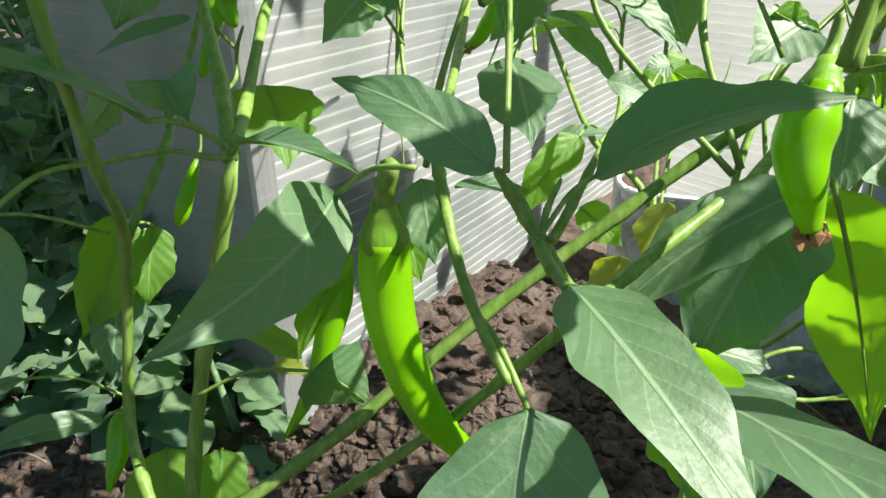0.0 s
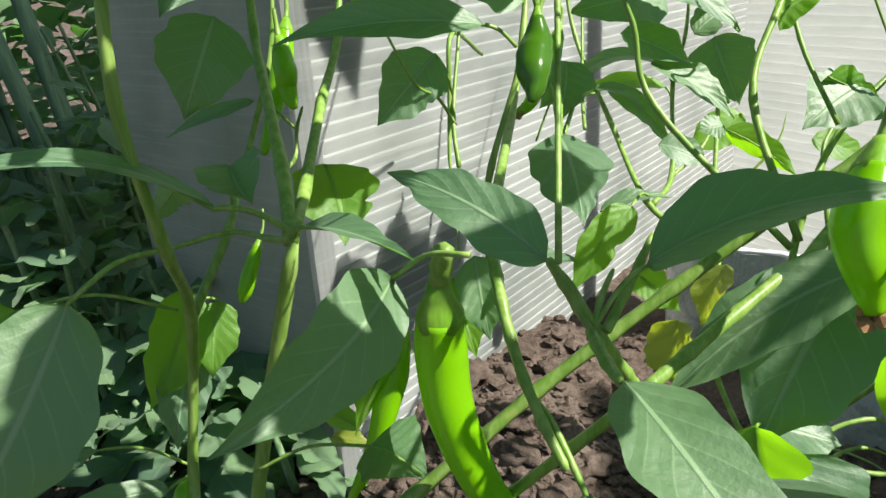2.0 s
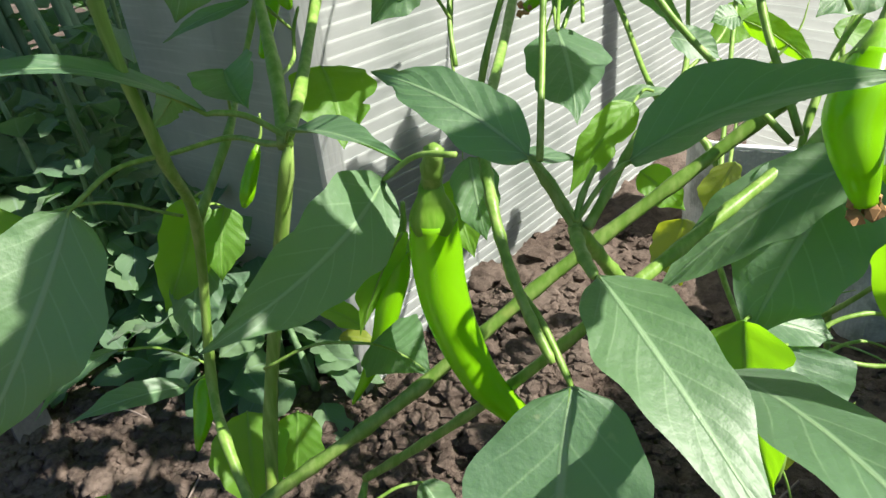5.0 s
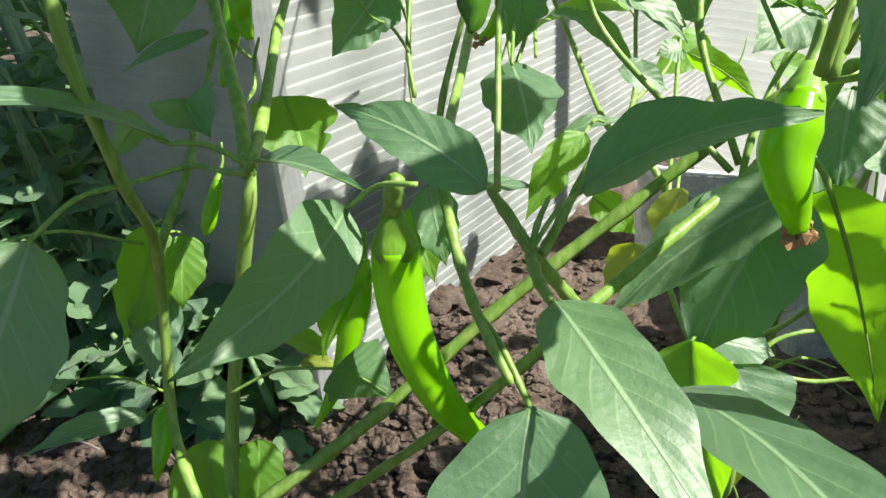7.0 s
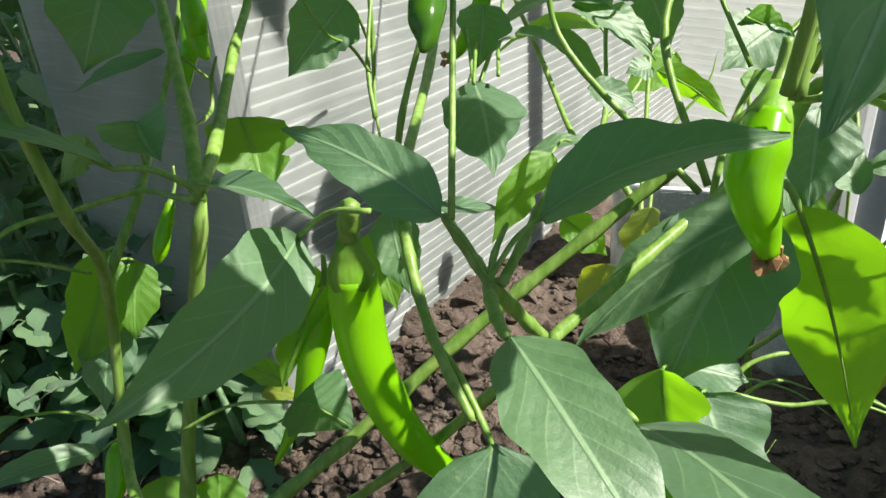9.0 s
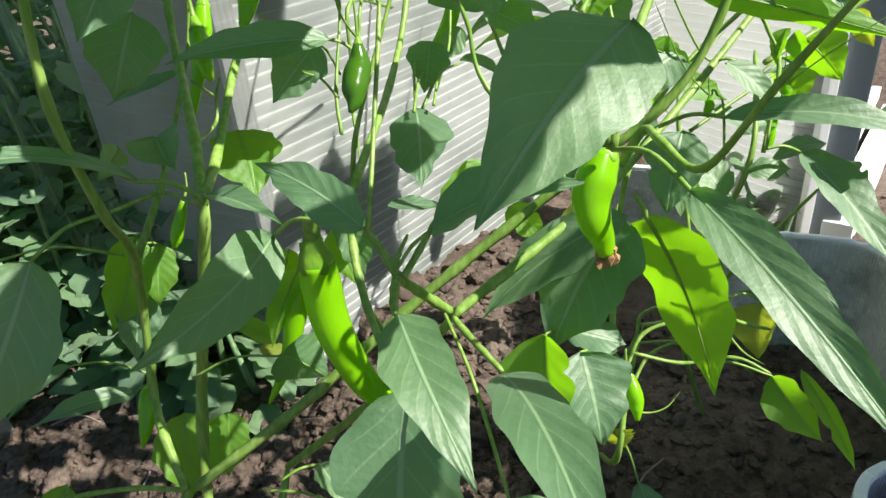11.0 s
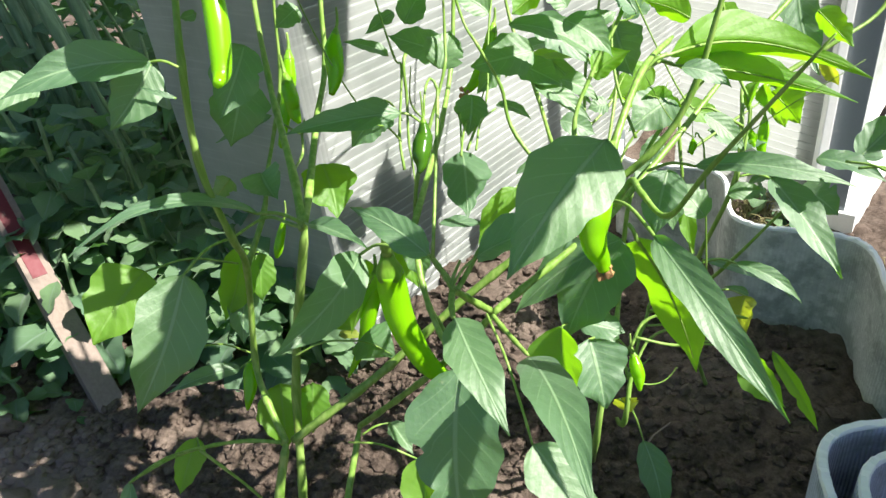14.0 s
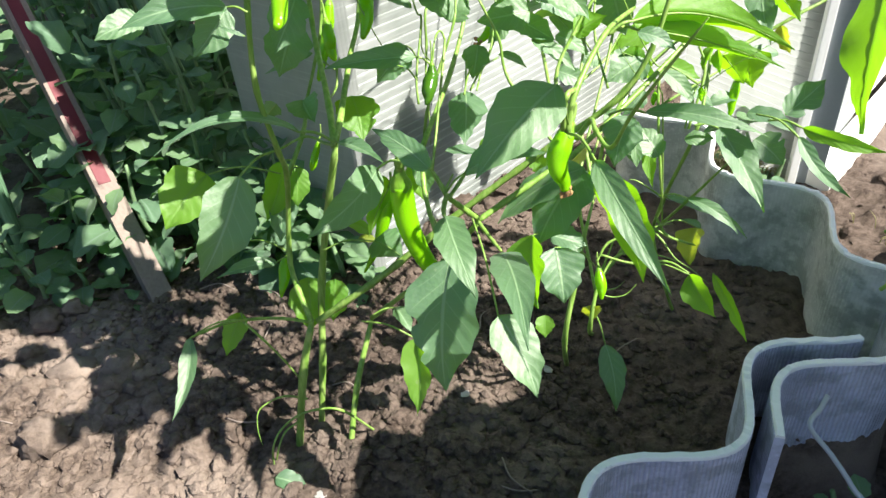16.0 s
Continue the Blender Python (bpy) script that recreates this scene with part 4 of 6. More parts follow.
stalk(plant_d, [(0.1379, 0.4259, 0.2101), (0.1245, 0.4570, 0.2473), (0.0979, 0.4816, 0.2698), (0.0819, 0.5385, 0.3099), (0.0606, 0.5846, 0.3661), (0.0529, 0.6061, 0.4236), (0.0492, 0.6519, 0.5197)], (0.0022, 0.0019, 0.0015, 0.0009))
stalk(plant_d, [(0.1019, 0.4806, 0.2678), (0.1220, 0.5205, 0.2767), (0.1306, 0.5720, 0.3286), (0.1430, 0.5957, 0.3616), (0.1507, 0.6168, 0.4190), (0.1729, 0.6615, 0.5147)], (0.0022, 0.0015, 0.0012, 0.0007))
stalk(plant_d, [(0.1200, 0.5195, 0.2726), (0.1493, 0.5509, 0.2871), (0.1655, 0.5725, 0.3071), (0.1746, 0.5779, 0.3172)], (0.0015, 0.0011, 0.0003))
stalk(plant_d, [(0.1425, 0.3231, 0.1482), (0.1259, 0.4032, 0.1909), (0.1257, 0.4217, 0.2245), (0.1543, 0.5368, 0.3070), (0.1605, 0.5626, 0.3639)], (0.0016, 0.0014))
stalk(plant_d, [(-0.0120, 0.3312, 0.3386), (-0.0143, 0.3445, 0.3588), (-0.0115, 0.3722, 0.3965), (-0.0167, 0.3765, 0.4053), (-0.0298, 0.3914, 0.4682), (-0.0424, 0.4247, 0.5677)], (0.0011, 0.0008, 0.0007, 0.0004))
stalk(plant_d, [(-0.0133, 0.3423, 0.3549), (-0.0201, 0.3375, 0.3678), (-0.0311, 0.3292, 0.3801), (-0.0521, 0.3213, 0.4376), (-0.0751, 0.3174, 0.5324)], (0.0008, 0.0006, 0.0005, 0.0003))
stalk(plant_d, [(0.0298, 0.3130, 0.3547), (0.0314, 0.3322, 0.3639), (0.0329, 0.3571, 0.3623)], (0.0008, 0.0006))
stalk(plant_d, [(0.0395, 0.3166, 0.3565), (0.0420, 0.3470, 0.3635), (0.0514, 0.3826, 0.3586)], (0.0008, 0.0006))
stalk(plant_d, [(0.1089, 0.2792, 0.3185), (0.0661, 0.3160, 0.3641), (0.0579, 0.3246, 0.3949), (0.0457, 0.3262, 0.4206), (0.0357, 0.3371, 0.4390), (0.0225, 0.3516, 0.5017), (0.0109, 0.3850, 0.6012)], (0.0014, 0.0010, 0.0008, 0.0004))
stalk(plant_d, [(-0.0030, 0.2935, 0.3179), (0.0029, 0.2911, 0.3498), (0.0137, 0.3027, 0.3813), (0.0251, 0.3158, 0.4120), (0.0260, 0.3280, 0.4283), (0.0295, 0.3474, 0.4929), (0.0428, 0.3879, 0.5938)], (0.0014, 0.0010, 0.0008, 0.0004))
stalk(plant_d, [(0.1258, 0.4086, 0.1997), (0.1578, 0.5088, 0.2536), (0.1921, 0.5287, 0.2909), (0.2011, 0.5386, 0.3120)], (0.0014, 0.0010, 0.0003))
stalk(plant_d, [(0.1425, 0.3231, 0.1482), (0.1575, 0.3225, 0.1430), (0.1706, 0.3250, 0.1448), (0.1806, 0.3316, 0.1524)], (0.0007, 0.0005, 0.0002))
stalk(plant_d, [(0.1404, 0.3059, 0.1969), (0.1502, 0.3166, 0.2104), (0.1692, 0.3215, 0.2150), (0.1884, 0.3266, 0.2090)], (0.0012, 0.0010))
stalk(plant_d, [(0.1435, 0.3125, 0.1676), (0.1563, 0.3254, 0.1860), (0.1753, 0.3313, 0.1916), (0.1956, 0.3347, 0.1821)], (0.0012, 0.0010, 0.0003))
stalk(plant_d, [(0.1425, 0.3324, 0.3502), (0.1317, 0.3537, 0.3821), (0.1317, 0.3748, 0.4123), (0.1468, 0.3797, 0.4181), (0.1739, 0.3918, 0.4652), (0.2263, 0.4205, 0.5433)], (0.0011, 0.0008, 0.0007, 0.0004))
fruit(plant_d, [(0.0448, 0.5410, 0.3707), (0.0413, 0.5351, 0.3580), (0.0360, 0.5321, 0.3450), (0.0299, 0.5279, 0.3358), (0.0239, 0.5237, 0.3277), (0.0168, 0.5216, 0.3226)], (0.0046, 0.0060, 0.0062, 0.0056, 0.0044, 0.0032), withered=True)
fruit(plant_d, [(0.1434, 0.3118, 0.1827), (0.1445, 0.3087, 0.1777), (0.1455, 0.3056, 0.1738), (0.1465, 0.3036, 0.1699), (0.1466, 0.3005, 0.1660), (0.1466, 0.2974, 0.1611)], (0.0030, 0.0048, 0.0052, 0.0048, 0.0036, 0.0014))
leaf(plant_d, (0.0610, 0.4276, 0.2829), (0.1052, 0.4304, 0.2879), (-0.0001, 0.0062, 0.0018), .1, .3)
leaf(plant_d, (0.1178, 0.5559, 0.3460), (0.0449, 0.5466, 0.3261), (-0.0021, 0.0083, 0.0038), .25, .3, (0.1306, 0.5720, 0.3286))
leaf(plant_d, (0.1325, 0.6047, 0.3217), (0.0514, 0.5997, 0.3070), (-0.0011, 0.0073, 0.0047), .2, .2, (0.1366, 0.6015, 0.3145), material=BACKLIT_LEAF)
leaf(plant_d, (0.0872, 0.6088, 0.3277), (0.1381, 0.5814, 0.2758), (0.0069, 0.0035, 0.0047), .1, .3, (0.1494, 0.5880, 0.2642))
leaf(plant_d, (0.2056, 0.6488, 0.2896), (0.1576, 0.6353, 0.2606), (-0.0091, 0.0083, 0.0107), .05, .2, (0.1842, 0.6425, 0.2762), material=BACKLIT_LEAF)
leaf(plant_d, (0.1594, 0.5337, 0.3030), (0.2054, 0.5180, 0.2708), (0.0050, -0.0036, 0.0079), .05, .4, material=BACKLIT_LEAF)
leaf(plant_d, (0.1544, 0.5623, 0.3619), (0.1695, 0.5413, 0.3181), (0.0200, -0.0030, 0.0086), .05, .2)
leaf(plant_d, (0.0755, 0.3914, 0.2602), (0.0987, 0.3822, 0.2404), (0.0069, 0.0026, 0.0067), .05, .2, material=BACKLIT_LEAF)
leaf(plant_d, (0.1016, 0.3990, 0.2265), (0.0988, 0.3805, 0.1941), (0.0101, -0.0157, 0.0071), .05, .3, material=YELLOW_LEAF)
leaf(plant_d, (0.1296, 0.4126, 0.2542), (0.1137, 0.3971, 0.2246), (-0.0061, 0.0120, -0.0031), .05, .2, material=YELLOW_LEAF)
leaf(plant_d, (0.1891, 0.4966, 0.2765), (0.1679, 0.4843, 0.2535), (-0.0070, 0.0040, 0.0049), .05, .3)
leaf(plant_d, (0.0802, 0.4036, 0.4151), (0.1184, 0.3901, 0.3827), (0.0079, 0.0077, 0.0066), .05, .3)
leaf(plant_d, (0.0660, 0.4035, 0.3838), (0.1001, 0.3956, 0.3669), (0.0049, 0.0076, 0.0066), .05, .3)
leaf(plant_d, (0.0792, 0.3929, 0.3700), (0.1183, 0.3866, 0.3422), (0.0039, 0.0054, 0.0037), .05, .3)
leaf(plant_d, (0.0989, 0.4311, 0.3593), (0.1272, 0.4254, 0.3423), (0.0039, 0.0065, 0.0047), .05, .3)
leaf(plant_d, (0.0793, 0.3699, 0.4010), (0.0375, 0.3588, 0.3975), (-0.0031, 0.0096, 0.0116), .1, .2)
leaf(plant_d, (0.0645, 0.3571, 0.4238), (0.1257, 0.3488, 0.3921), (0.0029, 0.0074, 0.0037), .15, .3)
leaf(plant_d, (0.0360, 0.3637, 0.3767), (0.0321, 0.3495, 0.3526), (-0.0110, -0.0003, 0.0021), .05, .6)
leaf(plant_d, (0.0514, 0.3837, 0.3605), (0.0754, 0.3811, 0.3486), (0.0019, 0.0043, 0.0018), .2, .3)
leaf(plant_d, (0.0181, 0.3818, 0.4021), (-0.0196, 0.3832, 0.4168), (0.0039, 0.0077, 0.0086), .1, .2)
leaf(plant_d, (-0.0239, 0.3955, 0.3992), (-0.0555, 0.3969, 0.4109), (0.0009, 0.0043, 0.0028), .1, .3)
leaf(plant_d, (0.1272, 0.5062, 0.3707), (0.1514, 0.5189, 0.3835), (-0.0061, 0.0062, 0.0058), .1, .2)
leaf(plant_d, (0.1402, 0.4759, 0.3188), (0.1230, 0.4713, 0.3169), (-0.0021, 0.0063, 0.0058), .1, .2)
leaf(plant_d, (0.0998, 0.4634, 0.3121), (0.1292, 0.4607, 0.2980), (0.0039, 0.0066, 0.0067), .1, .2)
leaf(plant_d, (-0.0149, 0.3931, 0.4295), (-0.0354, 0.3816, 0.4189), (-0.0030, 0.0021, 0.0039), .1, .2)
leaf(plant_d, (-0.0045, 0.3698, 0.4269), (0.0106, 0.3847, 0.4449), (-0.0080, 0.0030, 0.0050), .1, .2)
leaf(plant_d, (0.0210, 0.3257, 0.4089), (0.0288, 0.3404, 0.4281), (-0.0120, -0.0002, 0.0051), .05, .3)
leaf(plant_d, (0.0500, 0.4016, 0.4212), (0.0233, 0.4054, 0.4357), (0.0039, 0.0055, 0.0067), .1, .3)
leaf(plant_d, (0.1043, 0.4109, 0.4179), (0.0854, 0.4173, 0.4345), (0.0069, 0.0056, 0.0057), .1, .3)
leaf(plant_d, (0.1427, 0.4109, 0.4068), (0.1624, 0.4229, 0.4183), (-0.0061, 0.0062, 0.0058), .1, .3)
leaf(plant_d, (0.0878, 0.2376, 0.2730), (0.0939, 0.2039, 0.2280), (0.0141, -0.0114, 0.0099), .04, .4, (0.1164, 0.2863, 0.2260), material=BACKLIT_LEAF)
leaf(plant_d, (0.1047, 0.2434, 0.2574), (0.1126, 0.2218, 0.2193), (0.0179, 0.0068, -0.0004), .04, .3, (0.1215, 0.2794, 0.2141))
leaf(plant_d, (0.1115, 0.2682, 0.2367), (0.1273, 0.2760, 0.2421), (-0.0051, 0.0052, 0.0068), .04, .3)
leaf(plant_d, (0.0967, 0.2464, 0.1837), (0.0979, 0.2350, 0.1684), (0.0080, 0.0003, -0.0001), .04, .3, material=BACKLIT_LEAF)
leaf(plant_d, (0.1544, 0.3142, 0.0888), (0.1663, 0.2755, 0.0363), (0.0120, 0.0015, 0.0018), .05, .2, (0.1436, 0.3236, 0.1200))
leaf(plant_d, (0.1341, 0.3108, 0.1400), (0.1422, 0.3067, 0.1287), (0.0080, -0.0055, 0.0088), .05, .2, material=YELLOW_LEAF)
leaf(plant_d, (0.1005, 0.2648, 0.2540), (0.1294, 0.2632, 0.2454), (0.0019, 0.0115, 0.0046), .05, .3, (0.1375, 0.2800, 0.2128))
leaf(plant_d, (0.1147, 0.3351, 0.3934), (0.1397, 0.3458, 0.4040), (-0.0040, -0.0018, 0.0089), .1, .4, material=BACKLIT_LEAF)
leaf(plant_d, (0.0860, 0.3642, 0.4420), (0.0665, 0.3534, 0.4307), (-0.0040, -0.0029, 0.0090), .1, .4, material=BACKLIT_LEAF)
leaf(plant_d, (0.1554, 0.3782, 0.3620), (0.1817, 0.3779, 0.3489), (0.0030, -0.0017, 0.0069), .1, .4, material=BACKLIT_LEAF)
leaf(plant_d, (0.0487, 0.4989, 0.3518), (0.0296, 0.4892, 0.3317), (-0.0070, 0.0010, 0.0060), .05, .3, (0.0275, 0.4906, 0.3102))

stalk(plant_e, [(0.2525, 0.4565, -0.0200), (0.2079, 0.4367, 0.1225), (0.2075, 0.4094, 0.1975), (0.2258, 0.3960, 0.2763), (0.2343, 0.4202, 0.3124), (0.2400, 0.4495, 0.3357)], (0.0020, 0.0016))
stalk(plant_e, [(0.1775, 0.4404, 0.1243), (0.1936, 0.4060, 0.1563), (0.2241, 0.3815, 0.2137), (0.2583, 0.3763, 0.2646), (0.2682, 0.3743, 0.2770)], (0.0018, 0.0014, 0.0004))
stalk(plant_e, [(0.2097, 0.4247, 0.1807), (0.1991, 0.4652, 0.2856), (0.2081, 0.4847, 0.3123), (0.2393, 0.5116, 0.3344)], (0.0016, 0.0012, 0.0004))
stalk(plant_e, [(0.2011, 0.4412, 0.2862), (0.2454, 0.4671, 0.3027), (0.2854, 0.4899, 0.3173)], (0.0014, 0.0010, 0.0003))
stalk(plant_e, [(0.1369, 0.3451, 0.2406), (0.1466, 0.3640, 0.2988), (0.1775, 0.3970, 0.3396), (0.2396, 0.4359, 0.3797), (0.2910, 0.4709, 0.4096)], (0.0018, 0.0014))
stalk(plant_e, [(0.2456, 0.4451, 0.3288), (0.2840, 0.4669, 0.3414), (0.3158, 0.4738, 0.3582), (0.3525, 0.4927, 0.3753), (0.3724, 0.5083, 0.4213), (0.4207, 0.5431, 0.5022)], (0.0020, 0.0016, 0.0013, 0.0007))
stalk(plant_e, [(0.2075, 0.4115, 0.1994), (0.1832, 0.4164, 0.2145), (0.1731, 0.4162, 0.2175)], (0.0011, 0.0007, 0.0002))
stalk(plant_e, [(0.1883, 0.3308, 0.2190), (0.2066, 0.3283, 0.2086), (0.2286, 0.3324, 0.1991)], (0.0012, 0.0008, 0.0002))
stalk(plant_e, [(0.1443, 0.3102, 0.2017), (0.1723, 0.3085, 0.1946), (0.2006, 0.3065, 0.1993), (0.2194, 0.2990, 0.1930)], (0.0011, 0.0008))
stalk(plant_e, [(0.1843, 0.3317, 0.2190), (0.1975, 0.3269, 0.2078), (0.2098, 0.3190, 0.1936), (0.2245, 0.3191, 0.1825)], (0.0011, 0.0008, 0.0002))
stalk(plant_e, [(0.1913, 0.3372, 0.2258), (0.1995, 0.3210, 0.2181), (0.2143, 0.3232, 0.2094), (0.2255, 0.3224, 0.2063)], (0.0012, 0.0010))
stalk(plant_e, [(0.2012, 0.3099, 0.3260), (0.2062, 0.3227, 0.3459), (0.2093, 0.3271, 0.3529), (0.2123, 0.3283, 0.3538), (0.2134, 0.3283, 0.3528), (0.2265, 0.3120, 0.3733), (0.2608, 0.3041, 0.4010)], (0.0007, 0.0005, 0.0004, 0.0002))
stalk(plant_e, [(0.1964, 0.3271, 0.2210), (0.1863, 0.3298, 0.3320), (0.1837, 0.3389, 0.3457), (0.1816, 0.3399, 0.3477), (0.1796, 0.3387, 0.3457), (0.1614, 0.3251, 0.3661), (0.1429, 0.3120, 0.3995)], (0.0007, 0.0005, 0.0004, 0.0002))
stalk(plant_e, [(0.2074, 0.3284, 0.3165), (0.2185, 0.3532, 0.3533), (0.2133, 0.3635, 0.3715), (0.2062, 0.3679, 0.3885), (0.1969, 0.3849, 0.4503), (0.1923, 0.4216, 0.5516)], (0.0012, 0.0010, 0.0008, 0.0004))
stalk(plant_e, [(0.2134, 0.3487, 0.3464), (0.1922, 0.3485, 0.3604), (0.1779, 0.3539, 0.3635), (0.1489, 0.3563, 0.4184), (0.1150, 0.3755, 0.4979)], (0.0010, 0.0007, 0.0005, 0.0003))
stalk(plant_e, [(0.1129, 0.2835, 0.3193), (0.1017, 0.3137, 0.3657), (0.1157, 0.3373, 0.3963), (0.1347, 0.3590, 0.4244), (0.1431, 0.3766, 0.4484)], (0.0015, 0.0011))
fruit(plant_e, [(0.2808, 0.5091, 0.2778), (0.2798, 0.5048, 0.2717), (0.2778, 0.5004, 0.2657), (0.2768, 0.4972, 0.2606), (0.2768, 0.4939, 0.2556), (0.2747, 0.4896, 0.2496)], (0.0036, 0.0050, 0.0050, 0.0044, 0.0034, 0.0018))
fruit(plant_e, [(0.2123, 0.3273, 0.3528), (0.2124, 0.3262, 0.3508), (0.2134, 0.3252, 0.3488), (0.2124, 0.3241, 0.3468), (0.2115, 0.3176, 0.3485), (0.2115, 0.3155, 0.3466)], (0.0008, 0.0024, 0.0028, 0.0024, 0.0014, 0.0006))
fruit(plant_e, [(0.1796, 0.3377, 0.3447), (0.1796, 0.3366, 0.3428), (0.1796, 0.3355, 0.3408), (0.1786, 0.3344, 0.3388), (0.1786, 0.3334, 0.3369), (0.1786, 0.3323, 0.3359)], (0.0008, 0.0022, 0.0026, 0.0022, 0.0014, 0.0006))
leaf(plant_e, (0.1539, 0.2978, 0.4154), (0.2669, 0.3039, 0.3900), (0.0030, -0.0014, 0.0127), .22, .85, (0.1379, 0.2898, 0.4087), material=BACKLIT_LEAF)
leaf(plant_e, (0.1599, 0.3149, 0.4033), (0.2669, 0.3153, 0.3711), (0.0030, -0.0016, 0.0088), .14, .85, (0.1379, 0.2898, 0.4087), material=BACKLIT_LEAF)
leaf(plant_e, (0.1654, 0.2691, 0.3596), (0.2437, 0.2402, 0.3544), (0.0019, 0.0054, 0.0038), .1, .3, (0.1413, 0.2801, 0.3525))
leaf(plant_e, (0.2407, 0.2942, 0.3467), (0.2710, 0.2728, 0.3409), (0.0049, 0.0065, 0.0027), .08, .3)
leaf(plant_e, (0.2362, 0.3491, 0.3064), (0.2641, 0.2827, 0.2668), (0.0119, 0.0046, 0.0017), .06, .4, (0.2146, 0.3461, 0.3109))
leaf(plant_e, (0.2057, 0.3810, 0.2200), (0.2985, 0.4262, 0.1419), (-0.0001, 0.0052, 0.0028), .1, .3)
leaf(plant_e, (0.1744, 0.3829, 0.3568), (0.1424, 0.3658, 0.3406), (-0.0101, 0.0092, 0.0097), .05, .2)
leaf(plant_e, (0.2753, 0.4622, 0.4067), (0.2782, 0.4044, 0.3560), (0.0130, -0.0035, 0.0038), .04, .3)
leaf(plant_e, (0.2914, 0.4345, 0.3617), (0.3006, 0.4227, 0.3408), (0.0040, -0.0048, 0.0040), .04, .3, material=YELLOW_LEAF)
leaf(plant_e, (0.2052, 0.5024, 0.3018), (0.2448, 0.5062, 0.2843), (0.0029, 0.0066, 0.0077), .05, .2, material=BACKLIT_LEAF)
leaf(plant_e, (0.2809, 0.5062, 0.3140), (0.2924, 0.4922, 0.2793), (0.0101, -0.0135, 0.0110), .05, .4, (0.2569, 0.4928, 0.2989), material=BACKLIT_LEAF)
leaf(plant_e, (0.3162, 0.5144, 0.3064), (0.2661, 0.4984, 0.3048), (-0.0021, 0.0073, 0.0038), .1, .3)
leaf(plant_e, (0.2809, 0.5016, 0.2656), (0.2459, 0.4911, 0.2600), (-0.0031, 0.0082, 0.0028), .1, .3)
leaf(plant_e, (0.2234, 0.4732, 0.2903), (0.2549, 0.4712, 0.2677), (0.0029, 0.0054, 0.0028), .1, .3)
leaf(plant_e, (0.2560, 0.3659, 0.3040), (0.2240, 0.3628, 0.2931), (-0.0021, 0.0072, 0.0018), .1, .3)
leaf(plant_e, (0.2833, 0.4168, 0.2612), (0.3077, 0.3974, 0.2447), (0.0098, 0.0110, 0.0084), .05, .3)
leaf(plant_e, (0.2316, 0.3539, 0.2037), (0.2256, 0.3314, 0.1774), (-0.0091, 0.0127, -0.0080), .05, .3, (0.1882, 0.3136, 0.2307), material=YELLOW_LEAF)
leaf(plant_e, (0.2194, 0.2979, 0.1921), (0.2412, 0.2700, 0.1681), (0.0090, -0.0024, 0.0078), .05, .5, (0.1763, 0.3096, 0.1935), material=BACKLIT_LEAF)
leaf(plant_e, (0.2419, 0.3105, 0.1845), (0.2775, 0.2923, 0.1201), (0.0050, -0.0008, 0.0019), .08, .5, material=BACKLIT_LEAF)
leaf(plant_e, (0.2367, 0.3603, 0.1994), (0.2169, 0.3584, 0.2095), (0.0010, 0.0022, 0.0019), .1, .2)
leaf(plant_e, (0.1666, 0.3486, 0.3060), (0.1707, 0.3350, 0.2768), (0.0100, 0.0024, -0.0002), .05, .2)
leaf(plant_e, (0.1818, 0.3512, 0.2983), (0.1850, 0.3282, 0.2606), (0.0060, -0.0008, 0.0009), .05, .3, material=BACKLIT_LEAF)
leaf(plant_e, (0.1396, 0.3136, 0.3368), (0.1574, 0.3126, 0.3237), (0.0039, 0.0055, 0.0047), .05, .3)
leaf(plant_e, (0.1574, 0.3009, 0.3419), (0.1475, 0.2774, 0.3099), (-0.0140, 0.0037, 0.0021), .05, .2)
leaf(plant_e, (0.2741, 0.3160, 0.3343), (0.3025, 0.3327, 0.3552), (-0.0081, 0.0061, 0.0059), .05, .3)
leaf(plant_e, (0.2537, 0.2156, 0.3672), (0.2788, 0.1804, 0.3450), (0.0040, 0.0023, 0.0019), -.08, .5, (0.2326, 0.2405, 0.3712))
leaf(plant_e, (0.2619, 0.2370, 0.3628), (0.3087, 0.2150, 0.3566), (0.0010, 0.0013, 0.0049), .1, .3, (0.2427, 0.2476, 0.3632), material=BACKLIT_LEAF)
leaf(plant_e, (0.2161, 0.3353, 0.2468), (0.2571, 0.3130, 0.2249), (0.0029, 0.0043, 0.0028), .15, .4, (0.1911, 0.3293, 0.2524))
leaf(plant_e, (0.1844, 0.3094, 0.3017), (0.1655, 0.3222, 0.3224), (0.0079, 0.0066, 0.0037), .05, .3)
leaf(plant_e, (0.2096, 0.3519, 0.2946), (0.2343, 0.3550, 0.2941), (-0.0001, 0.0043, 0.0048), .15, .3)
leaf(plant_e, (0.1837, 0.3311, 0.3643), (0.2083, 0.3197, 0.3409), (0.0049, 0.0044, 0.0028), .05, .3)
leaf(plant_e, (0.1570, 0.2816, 0.4127), (0.1832, 0.2771, 0.4007), (0.0029, 0.0044, 0.0038), .1, .3)
leaf(plant_e, (0.2236, 0.3650, 0.3703), (0.2165, 0.3541, 0.3554), (-0.0030, 0.0049, -0.0020), .05, .4, material=BACKLIT_LEAF)
leaf(plant_e, (0.2277, 0.3642, 0.3682), (0.2296, 0.3469, 0.3539), (0.0030, -0.0039, 0.0030), .05, .4, material=BACKLIT_LEAF)
leaf(plant_e, (0.2306, 0.3556, 0.3667), (0.2478, 0.3451, 0.3469), (0.0060, -0.0066, 0.0089), .05, .3, material=BACKLIT_LEAF)
